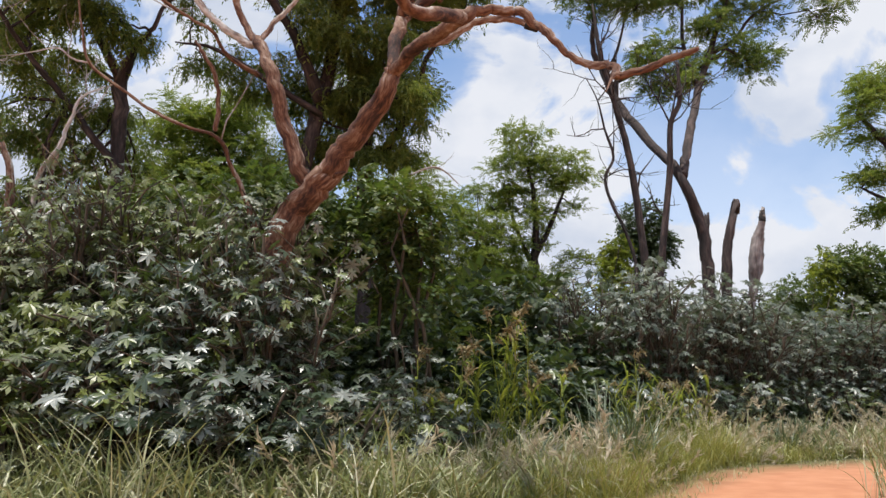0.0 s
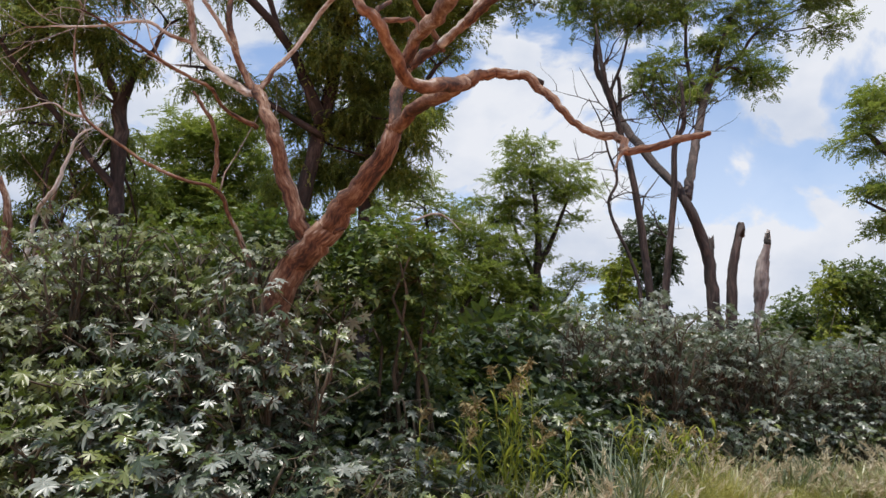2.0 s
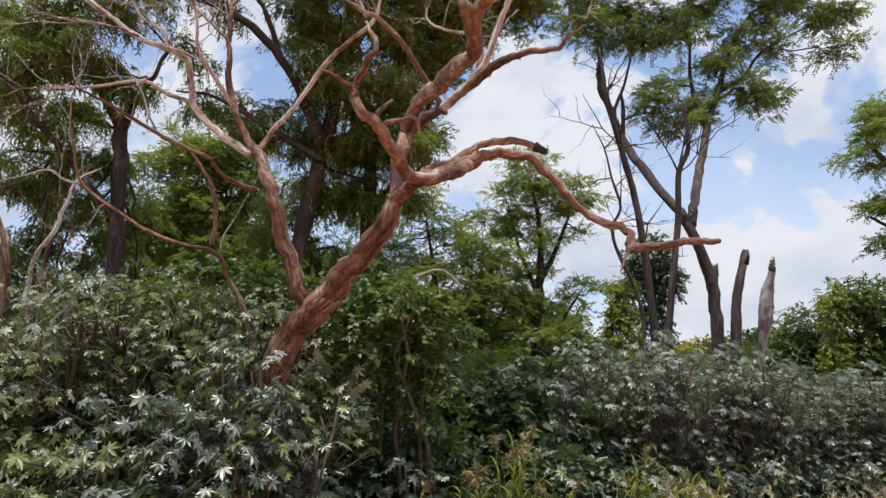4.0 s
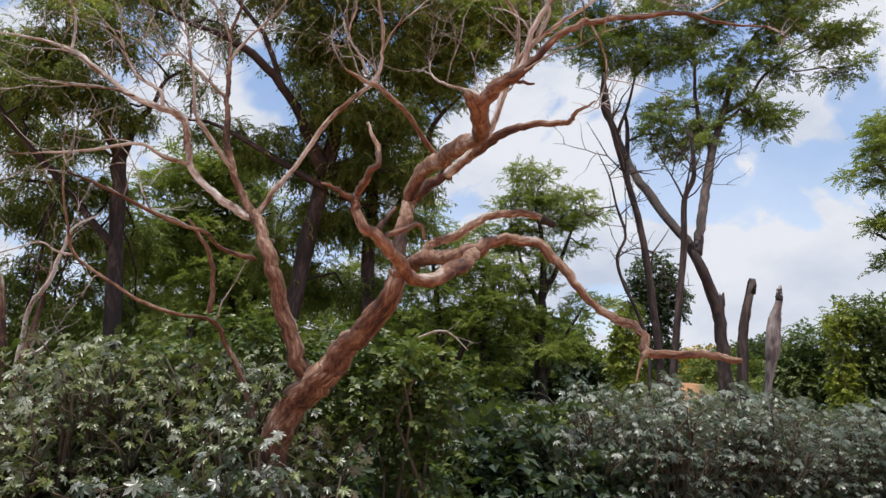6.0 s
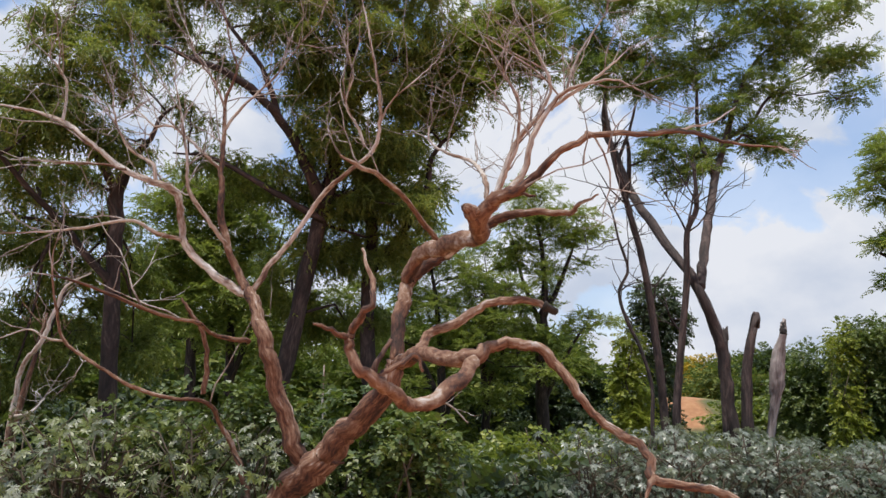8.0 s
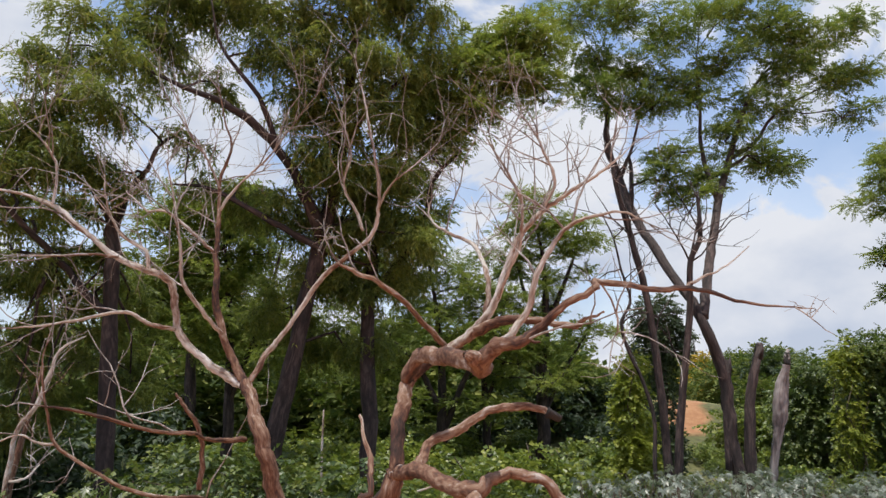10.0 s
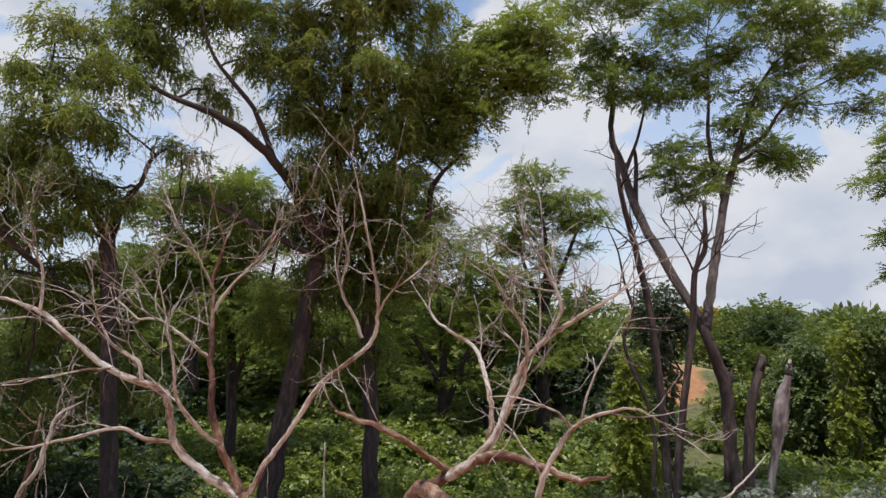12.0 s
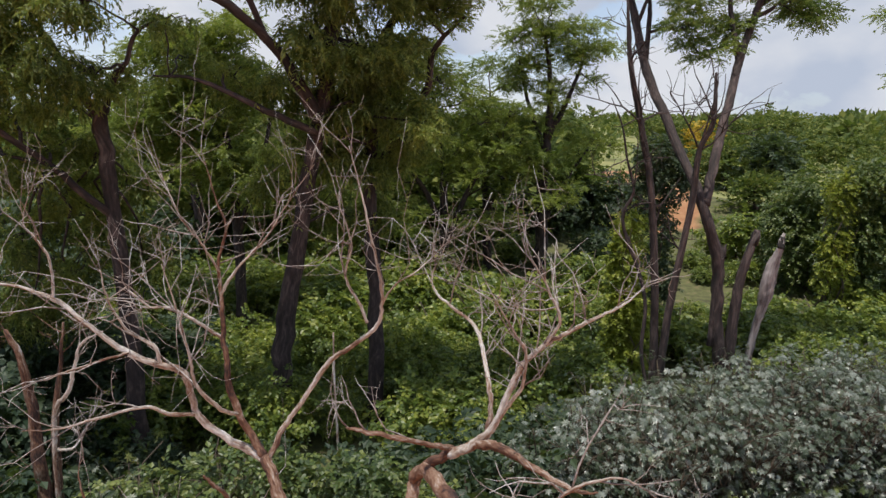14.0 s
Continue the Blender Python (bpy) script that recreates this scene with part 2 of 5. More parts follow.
def grain_of(rows, sides, shift=0.0):
    """Coordinates on a tube for its wood: round the limb, and along it."""
    rows = np.asarray(rows, float)
    run = np.concatenate([[0], np.cumsum(np.linalg.norm(np.diff(rows[:, :3], axis=0), axis=1))]) + shift
    ang = np.arange(sides) * 2 * np.pi / sides
    r = np.full(len(rows), max(rows[:, 3].mean(), 0.03))
    g = np.stack([np.cos(ang)[None] * r[:, None], np.sin(ang)[None] * r[:, None], np.repeat(run[:, None], sides, 1)], 2).reshape(-1, 3)
    return np.vstack([g, [(0, 0, run[0])], [(0, 0, run[-1])]]) + (shift * 3.1, shift * 1.7, 0)


def bough(name, rows, sides, lumps, rng, mat, parent=None, label=""):
    """A limb as one object, with its own wood grain."""
    v, f = tube(rows, sides, lumps, rng)
    return part(name, np_mesh(name, v, f, mat, True, grain_of(rows, sides, rng.uniform(0, 9))), parent, label)


def part(name, mesh, parent=None, label=""):
    """Links a mesh as one object under a thing or under a part."""
    ob = new(name, mesh)
    if parent:
        ob.parent = parent
    return tagged(ob, label)


def thing(name, label, category, group="", kind="", at=(0, 0, 0)):
    ob = new(name)
    ob.location = at
    ob.empty_display_size = 0.3
    return tagged(ob, label, category, group, kind)


def glide(points, step=4):
    """Catmull-Rom through rows of x, y, z, radius."""
    p = np.asarray(points, float)
    p = np.vstack([2 * p[0] - p[1], p, 2 * p[-1] - p[-2]])
    out = []
    for i in range(1, len(p) - 2):
        a, b, c, d = p[i - 1:i + 3]
        for s in np.arange(step) / step:
            out.append(0.5 * (2 * b + (c - a) * s + (2 * a - 5 * b + 4 * c - d) * s ** 2 + (3 * b - a - 3 * c + d) * s ** 3))
    out.append(p[-2])
    out = np.array(out)
    out[:, 3] = np.clip(out[:, 3], 0.002, None)
    return out


def tube(rows, sides=8, lumps=0.0, rng=None):
    """A tapered, closed tube round rows of x, y, z, radius."""
    rows = np.asarray(rows, float)
    p, r = rows[:, :3], rows[:, 3]
    t = np.gradient(p, axis=0)
    t /= np.linalg.norm(t, axis=1)[:, None] + 1e-9
    u = np.cross(t[0], (0.31, 0.17, 0.93) if abs(t[0][2]) < 0.8 else (1, 0.1, 0))
    rings = []
    ang = np.arange(sides) * 2 * np.pi / sides
    wob = rng.normal(0, lumps, (len(p), sides)) if lumps else np.zeros((len(p), sides))
    if lumps:
        ridge = 1 + 1.4 * lumps * np.sin(ang * 3 + rng.uniform(0, 6))
    else:
        ridge = 1.0
    for i in range(len(p)):
        u = u - t[i] * (u @ t[i])
        u /= np.linalg.norm(u) + 1e-9
        v = np.cross(t[i], u)
        rad = r[i] * (1 + wob[i]) * (ridge if lumps else 1)
        rings.append(p[i] + (np.cos(ang) * rad)[:, None] * u + (np.sin(ang) * rad)[:, None] * v)
    verts = np.vstack(rings + [p[:1] - t[:1] * r[0] * 0.3, p[-1:] + t[-1:] * r[-1] * 0.4])
    n, s = len(p), sides
    i, j = np.meshgrid(np.arange(n - 1), np.arange(s), indexing="ij")
    a = (i * s + j).ravel()
    b = (i * s + (j + 1) % s).ravel()
    quads = np.stack([a, b, b + s, a + s], 1)
    k = np.arange(s)
    cap0 = np.stack([np.full(s, n * s), (k + 1) % s, k, k], 1)
    cap1 = np.stack([np.full(s, n * s + 1), (n - 1) * s + k, (n - 1) * s + (k + 1) % s], 1)
    tris = np.vstack([np.stack([quads[:, 0], quads[:, 1], quads[:, 2]], 1), np.stack([quads[:, 0], quads[:, 2], quads[:, 3]], 1), cap0[:, :3], cap1])
    return verts, tris


def join(pieces):
    vs, fs, o = [], [], 0
    for v, f in pieces:
        vs.append(v)
        fs.append(f + o)
        o += len(v)
    return np.vstack(vs), np.vstack(fs)


def basis(forward, up):
    """Rotations whose x is forward and whose z is as near up as may be; rows of (n, 3)."""
    x = forward / (np.linalg.norm(forward, axis=1)[:, None] + 1e-9)
    y = np.cross(up, x)
    y /= np.linalg.norm(y, axis=1)[:, None] + 1e-9
    z = np.cross(x, y)
    return np.stack([x, y, z], 2)


def scatter(templates, pos, rot, scale, rng):
    """Copies of small meshes (list of verts, tris) at places, turns and sizes, as one mesh's arrays."""
    pick = rng.integers(0, len(templates), len(pos))
    vs, fs, o = [], [], 0
    for k, (tv, tf) in enumerate(templates):
        idx = np.nonzero(pick == k)[0]
        if not len(idx):
            continue
        v = np.einsum("nij,kj->nki", rot[idx], tv) * scale[idx][:, None, None] + pos[idx][:, None, :]
        f = tf[None] + (np.arange(len(idx)) * len(tv))[:, None, None] + o
        vs.append(v.reshape(-1, 3))
        fs.append(f.reshape(-1, 3))
        o += v.shape[0] * v.shape[1]
    return np.vstack(vs), np.vstack(fs)


def unit(v):
    return v / (np.linalg.norm(v, axis=-1, keepdims=True) + 1e-9)


# ---- leaf shapes ----
def blade_leaf(length, width, droop=0.15):
    """One pointed leaf along x, folded at the rib."""
    v = np.array([(0, 0, 0), (0.42, 0.5 * width / length, 0.06), (0.42, -0.5 * width / length, 0.06), (1, 0, -droop)]) * length
    return v, np.array([(0, 3, 1), (0, 2, 3)])


def castor_leaf(lobes=7, detail=True, droop=0.35):
    """A palmate leaf of unit radius in the xy plane, its stalk at the origin, with drooping lobes."""
    v, f = [(0, 0, 0.02)], []
    spread = math.radians(300)
    for i in range(lobes):
        a = -spread / 2 + spread * i / (lobes - 1)
        size = 1.0 - 0.38 * abs(i - (lobes - 1) / 2) / ((lobes - 1) / 2)
        half = spread / (lobes - 1) / 2

        def at(rad, ang):
            return (rad * math.cos(ang), rad * math.sin(ang), -droop * rad ** 2)
        k = len(v)
        if detail:
            v += [at(0.40 * size, a - half), at(0.66 * size, a - half * 0.60), at(size, a), at(0.66 * size, a + half * 0.60), at(0.40 * size, a + half)]
            rib = len(v)
            x, y, z = at(0.6 * size, a)
            v.append((x, y, z - 0.05))
            f += [(0, k, rib), (0, rib, k + 4), (k, k + 1, rib), (rib, k + 3, k + 4), (k + 1, k + 2, rib), (rib, k + 2, k + 3)]
        else:
            v += [at(0.58 * size, a - half * 0.72), at(size, a), at(0.58 * size, a + half * 0.72)]
            f += [(0, k, k + 2), (k, k + 1, k + 2)]
    return np.array(v, float), np.array(f)


def spray(rng, count, length, leaf, width, droop, flat=0.5):
    """A twig with leaves along it, x outwards."""
    pieces = []
    for i in range(count):
        s = (i + 0.7) / count
        p = np.array([s * length, 0, -droop * length * s ** 2])
        side = 1 if i % 2 else -1
        d = np.array([0.55 + rng.uniform(-0.25, 0.25), side * rng.uniform(0.5, 1.0), rng.normal(0, 0.25) - droop * s])
        v, f = blade_leaf(leaf * rng.uniform(0.75, 1.25), width)
        up = np.array([[rng.normal(0, flat), rng.normal(0, flat), 1.0]])
        pieces.append((v @ basis(d[None], up)[0].T + p, f))
    return join(pieces)


def weeping_spray(rng, count, length, leaf, width):
    """A hanging strand: arches out along x, then falls."""
    pieces = []
    for i in range(count):
        s = (i + 0.5) / count
        p = np.array([length * 0.55 * (1 - (1 - s) ** 2), 0, length * (0.12 * s - 0.95 * s ** 2)])
        d = np.array([0.5 * (1 - s) + rng.normal(0, 0.25), rng.normal(0, 0.4), -0.35 - 0.7 * s + rng.normal(0, 0.2)])
        v, f = blade_leaf(leaf * rng.uniform(0.7, 1.3), width)
        pieces.append((v @ basis(d[None], rng.normal(0, 1, (1, 3)))[0].T + p, f))
    return join(pieces)


_r = np.random.default_rng(5)
SPRAY_CANOPY = [spray(_r, 13, 0.40, 0.115, 0.05, 0.4) for _ in range(6)]
SPRAY_SHRUB = [spray(_r, 7, 0.34, 0.16, 0.10, 0.3, 0.4) for _ in range(6)]
SPRAY_VINE = [spray(_r, 8, 0.3, 0.105, 0.09, 0.4, 0.35) for _ in range(6)]
STRANDS = [weeping_spray(_r, 14, k, 0.118, 0.035) for k in (0.32, 0.38, 0.45, 0.52)] + [spray(_r, 14, 0.46, 0.115, 0.037, 0.6) for _ in range(5)]
SPRAY_FAR = [spray(_r, 8, 0.8, 0.30, 0.20, 0.3) for _ in range(5)]
CASTOR_LEAVES = [castor_leaf(7, True, d) for d in (0.10, 0.2, 0.3)] + [castor_leaf(8, True, 0.2)]
CASTOR_PLAIN = [castor_leaf(7, False, d) for d in (0.1, 0.2, 0.3)]


def clumps(masses, per, size, flat, rng):
    """Small leaf clumps inside larger masses (x, y, z, rx, ry, rz); per: clumps for a mass of one metre."""
    out = []
    for x, y, z, a, b, c in masses:
        n = max(2, int(round(per * (a * b * c) ** (2 / 3))))
        d = unit(rng.normal(0, 1, (n, 3))) * (rng.uniform(0.1, 1, (n, 1)) ** 0.5) * 0.86
        s = size * rng.uniform(0.65, 1.3, n)
        for p, q in zip(d, s):
            out.append((x + p[0] * a, y + p[1] * b, z + p[2] * c, q, q, q * flat))
    return out


def foliage(masses, density, templates, size, rng, droop=0.0, inner=0.25, up_bias=0.85):
    """Leaf sprays over the skin of the masses, fewer inside and beneath. density: sprays a square metre."""
    pos, way = [], []
    for x, y, z, a, b, c in masses:
        n = max(4, int(density * 4.19 * (a * b + b * c + c * a) ))
        d = unit(rng.normal(0, 1, (n, 3)))
        flip = (d[:, 2] < 0) & (rng.uniform(0, 1, n) < up_bias)
        d[flip, 2] *= -1
        r = np.where(rng.uniform(0, 1, n) < inner, rng.uniform(0.2, 0.8, n), rng.uniform(0.72, 1.08, n))
        pos.append(np.array([x, y, z]) + d * r[:, None] * (a, b, c))
        way.append(d)
    pos, way = np.vstack(pos), np.vstack(way) + rng.normal(0, 0.5, (sum(map(len, pos)), 3))
    way[:, 2] = way[:, 2] * 0.6 - droop
    up = np.tile((0.0, 0.0, 1.0), (len(pos), 1)) + rng.normal(0, 0.3, (len(pos), 3))
    return scatter(templates, pos, basis(way, up), size * rng.uniform(0.7, 1.3, len(pos)), rng)


def tufts(masses, strands, templates, rng):
    """Drooping tufts: strands that arch out of each clump and hang."""
    c = np.repeat(np.array(masses), strands, 0)
    n = len(c)
    pos = c[:, :3] + rng.normal(0, 0.34, (n, 3)) * c[:, 3:]
    way = unit(rng.normal(0, 1, (n, 3)) * (1, 1, 0.15))
    up = np.tile((0.0, 0.0, 1.0), (n, 1)) + rng.normal(0, 0.12, (n, 3))
    return scatter(templates, pos, basis(way, up), c[:, 3] / 0.5 * rng.uniform(0.6, 1.3, n), rng)


def branch_to(start, end, r0, r1, rng, bend=0.12, steps=5):
    start, end = np.asarray(start, float), np.asarray(end, float)
    ln = np.linalg.norm(end - start)
    s = np.linspace(0, 1, steps)[:, None]
    p = start + (end - start) * s
    p[1:-1] += rng.normal(0, bend * ln / steps * 1.6, (steps - 2, 3))
    p[:, 2] += (np.sin(s[:, 0] * np.pi) * ln * bend * 0.6)
    return np.hstack([p, (r0 + (r1 - r0) * s)])


# ---- ground ----
def terrain(x, y):
    """Height of the ground: flat by the track, rising gently beyond the trees."""
    s = np.clip((y - 26) / 14, 0, 1)
    u = np.clip((y - 40) / 7, 0, 1)
    rise = 1.3 * s * s * (3 - 2 * s) + 1.5 * u * u * (3 - 2 * u)
    far = np.clip((y - 60) / 400, 0, 1) * 2.0
    # the red bank, a hump in the slope
    v, w = np.clip((y - 43) / 6, 0, 1), np.clip((70 - y) / 18, 0, 1)
    hump = 1.2 * v * v * (3 - 2 * v) * w * np.exp(-((x - 16.0) / 5.0) ** 2)
    return rise + hump + far + 0.05 * np.sin(x * 0.7 + 1.3) * np.sin(y * 0.6)


def build_ground():
    xs = np.concatenate([np.linspace(-1500, -40, 24), np.linspace(-38, 60, 150), np.linspace(65, 1500, 24)])
    ys = np.concatenate([np.linspace(-400, -20, 10), np.linspace(-18, 90, 170), np.linspace(95, 3000, 40)])
    gx, gy = np.meshgrid(xs, ys, indexing="ij")
    gz = terrain(gx, gy)
    nx, ny = gx.shape
    i, j = np.meshgrid(np.arange(nx - 1), np.arange(ny - 1), indexing="ij")
    a = (i * ny + j).ravel()
    faces = np.stack([a, a + ny, a + ny + 1, a + 1], 1)
    me = np_mesh("ground", np.stack([gx, gy, gz], 2).reshape(-1, 3), faces, M_GROUND, True)
    # where bare red earth and open meadow show
    x, y = gx.ravel(), gy.ravel()
    edge = track_edge(x)
    bare = np.clip((edge - y) / 1.2 + 0.5, 0, 1)
    patch = (np.abs(x / np.maximum(y, 1) - 0.322 - 0.006 * np.sin(y * 1.7)) < 0.03) & (y > 43.2 + 0.4 * np.sin(x * 2.3)) & (y < 62)
    patch |= (np.abs(x / np.maximum(y, 1) - 0.235 - 0.008 * np.sin(y * 0.6)) < 0.028) & (y > 56) & (y < 84)
    bare = np.maximum(bare, patch * 0.6)
    meadow = (y > 48) & ~patch
    col = np.stack([bare, meadow.astype(float), np.zeros_like(x), np.ones_like(x)], 1)
    att = me.color_attributes.new("cover", "FLOAT_COLOR", "POINT")
    att.data.foreach_set("color", col.astype(np.float32).ravel())
    tagged(part("ground", me), "red bare earth track with leaf litter beyond", "ground", kind="structure")


def track_edge(x):
    """The far side of the red track: y as a function of x."""
    return np.interp(x, [-40, -3, 1.4, 2.2, 3.8, 6.8, 12, 40], [3.0, 4.6, 5.6, 7.3, 9.5, 11.0, 12.0, 16])


build_ground()


# ---- the dead tree ----
dead_tree = thing("dead_tree", "bare dead tree with forked reddish-brown weathered limbs", "tree")
WOOD = {"red": M_RED, "pale": M_PALE, "char": M_RED}
twig_rng = np.random.default_rng(11)


def twig(start, way, length, radius, depth, rng):
    """A crooked bare twig with its side twigs."""
    steps = 5
    p, d = [np.array(start)], unit(np.array(way, float))
    for _ in range(steps):
        d = unit(d + rng.normal(0, 0.22, 3) + (0, 0, 0.06))
        p.append(p[-1] + d * length / steps)
    p = np.array(p)
    rows = np.hstack([p, np.linspace(radius, radius * 0.3, steps + 1)[:, None]])
    made = [tube(rows, 4)]
    if depth:
        for _ in range(rng.integers(1, 4)):
            i = rng.integers(1, steps)
            w = unit(p[i + 1] - p[i] + rng.normal(0, 0.6, 3))
            made += twig(p[i], w, length * rng.uniform(0.45, 0.75), radius * 0.6, depth - 1, rng)
    return made


def dead_limb(name, wood, twigs, *rows):
    """One limb through rows of x, y, z, radius; twigs: how many twig systems grow on its outer part."""
    pts = glide(rows, 7)
    pts[:, 3] *= 0.76 if name == "trunk" else 0.62
    # crooked line, knots and hollows
    n = len(pts)
    wave = np.cumsum(twig_rng.normal(0, 1, (n, 3)), 0)
    wave -= np.linspace(0, 1, n)[:, None] * wave[-1]
    wave -= np.array([np.convolve(wave[:, k], np.ones(9) / 9, "same") for k in range(3)]).T
    pts[1:-1, :3] += (wave * (0.10 * pts[:, 3:4] + 0.003))[1:-1]
    knots = np.convolve(twig_rng.normal(0, 1, n + 4), np.ones(5) / 5, "valid")
    pts[:, 3] *= 1 + 0.12 * knots
    big = max(r[3] for r in rows) > 0.06
    ob = bough(name, pts, 16 if big else 8, 0.045, twig_rng, WOOD[wood], dead_tree, "pale grey bleached limb" if wood == "pale" else "")
    if wood == "char":
        end = glide(rows[-2:], 6)[2:]
        end[:, 3] *= 1.12
        part("charred_end", np_mesh("charred_end", *tube(end, 10, 0.12, twig_rng), M_CHAR, True), ob, "blackened broken limb end")
    if twigs:
        made = []
        n = len(pts)
        for k in range(int(twigs * 0.9)):
            i = int(n * (0.35 + 0.64 * (k + twig_rng.uniform(0, 1)) / twigs))
            i = min(max(i, 1), n - 2)
            along = unit(pts[i + 1, :3] - pts[i - 1, :3])
            w = unit(along + twig_rng.normal(0, 0.55, 3) + (0, 0, 0.25))
            made += twig(pts[i, :3], w, twig_rng.uniform(0.08, 0.19) * pts[i, 1], min(0.010, pts[i, 3] * 0.7), 2, twig_rng)
        along = unit(pts[-1, :3] - pts[-3, :3])
        for k in range(2):
            made += twig(pts[-2, :3], along + twig_rng.normal(0, 0.3, 3), twig_rng.uniform(0.06, 0.12) * pts[-1, 1], 0.006, 2, twig_rng)
        tagged(part("twig_spray", np_mesh("twig_spray", *join(made), M_TWIG, True), ob), kind="stuff")
    return ob


dead_limb('trunk', 'red', 0, (-2.15, 8.05, -0.1, 0.3), (-2.08, 8, 1, 0.25), (-1.96, 7.95, 2.35, 0.23), (-1.8, 7.8, 2.93, 0.22), (-1.44, 7.55, 3.25, 0.2), (-1.15, 7.35, 3.55, 0.17), (-0.87, 7.1, 3.8, 0.15), (-0.6, 6.85, 4.11, 0.14), (-0.52, 6.8, 4.32, 0.13))
dead_limb('limb', 'red', 0, (-0.52, 6.8, 4.32, 0.12), (-0.52, 6.9, 4.65, 0.115), (-0.48, 7.1, 5.01, 0.11), (-0.4, 7.2, 5.19, 0.1), (-0.16, 7.2, 5.37, 0.09), (0.11, 7.1, 5.54, 0.085), (0.35, 6.9, 5.67, 0.08), (0.57, 6.6, 5.7, 0.06), (0.84, 6.3, 5.65, 0.05), (1.05, 6.15, 5.6, 0.04), (1.13, 6, 5.65, 0.025), (1.26, 5.9, 5.7, 0.012))
dead_limb('limb', 'red', 0, (-0.52, 6.8, 4.29, 0.12), (-0.28, 6.4, 4.37, 0.11), (-0.05, 6, 4.3, 0.11), (0.16, 5.7, 4.3, 0.105), (0.32, 5.75, 4.39, 0.08), (0.48, 5.8, 4.42, 0.07), (0.68, 5.75, 4.38, 0.065), (0.85, 5.7, 4.21, 0.062), (0.95, 5.6, 4.05, 0.058), (1.07, 5.55, 3.87, 0.05), (1.22, 5.5, 3.74, 0.048), (1.35, 5.35, 3.66, 0.048), (1.38, 5.2, 3.56, 0.045), (1.38, 5.1, 3.44, 0.05), (1.61, 4.85, 3.42, 0.042), (1.71, 4.65, 3.39, 0.038), (1.78, 4.5, 3.36, 0.03))
dead_limb('limb', 'red', 0, (1.38, 5.1, 3.46, 0.045), (1.3, 5, 3.38, 0.022), (1.22, 4.9, 3.22, 0.008))
dead_limb('limb', 'red', 0, (0.17, 5.65, 4.26, 0.09), (-0, 5.25, 4.06, 0.085), (-0.25, 4.95, 3.93, 0.075), (-0.38, 4.6, 4.02, 0.07), (-0.46, 4.32, 4.09, 0.06), (-0.57, 4.27, 4.17, 0.05), (-0.62, 4.3, 4.29, 0.045), (-0.61, 4.3, 4.37, 0.042), (-0.54, 4.2, 4.46, 0.035), (-0.47, 4.13, 4.53, 0.03), (-0.5, 4.3, 4.71, 0.025), (-0.58, 4.48, 4.92, 0.015))
dead_limb('limb', 'red', 0, (-0.62, 4.3, 4.33, 0.035), (-0.68, 4.25, 4.36, 0.028), (-0.75, 4.2, 4.39, 0.02), (-0.82, 4.18, 4.41, 0.012))
dead_limb('limb', 'red', 0, (-0.48, 4.32, 4.08, 0.04), (-0.46, 4.35, 4.2, 0.03), (-0.39, 4.5, 4.34, 0.02))
dead_limb('limb', 'red', 0, (-0.46, 4.35, 4.11, 0.035), (-0.32, 4.5, 4.2, 0.028), (-0.23, 4.6, 4.25, 0.025), (-0.19, 4.6, 4.15, 0.015))
dead_limb('limb', 'char', 0, (-0.31, 6.5, 4.38, 0.08), (-0.21, 6.75, 4.57, 0.075), (0.03, 6.8, 4.68, 0.07), (0.28, 6.8, 4.83, 0.065), (0.55, 6.78, 4.9, 0.06), (0.82, 6.8, 4.88, 0.055), (1.01, 6.8, 4.79, 0.03))
dead_limb('limb', 'red', 3, (-0.45, 7.15, 5.15, 0.11), (-0.31, 6.9, 5.38, 0.11), (-0.17, 6.6, 5.36, 0.12), (-0, 6.2, 5.34, 0.125), (0.22, 5.5, 5.24, 0.115), (0.19, 5.05, 5.24, 0.105), (0.3, 4.9, 5.37, 0.085), (0.41, 4.75, 5.37, 0.06), (0.54, 4.7, 5.45, 0.05), (0.72, 4.6, 5.61, 0.042), (0.92, 4.58, 5.72, 0.036), (0.95, 4.7, 5.78, 0.034), (1.23, 4.5, 5.71, 0.028), (1.52, 4.42, 5.68, 0.022), (1.84, 4.4, 5.6, 0.015), (2.15, 4.4, 5.57, 0.006))
dead_limb('limb', 'pale', 0, (1.45, 4.45, 5.7, 0.018), (1.62, 4.6, 5.79, 0.014), (1.85, 4.75, 5.9, 0.01), (2.05, 4.85, 6.05, 0.005))
dead_limb('limb', 'red', 0, (0.18, 5.05, 5.25, 0.1), (0.14, 4.93, 5.28, 0.085), (0.09, 4.86, 5.3, 0.055))
dead_limb('limb', 'red', 0, (0.32, 4.88, 5.37, 0.05), (0.45, 4.9, 5.41, 0.03), (0.59, 4.88, 5.39, 0.012))
dead_limb('limb', 'pale', 9, (-0.06, 7.16, 5.42, 0.075), (0.08, 7.08, 5.52, 0.075), (0.27, 7, 5.68, 0.07), (0.42, 6.95, 5.91, 0.06), (0.57, 6.9, 6.32, 0.05), (0.68, 6.85, 6.56, 0.045), (0.9, 6.8, 6.79, 0.04), (1.1, 6.75, 6.93, 0.035), (1.38, 6.7, 7.1, 0.026), (1.6, 6.6, 7.25, 0.016), (1.77, 6.6, 7.41, 0.006))
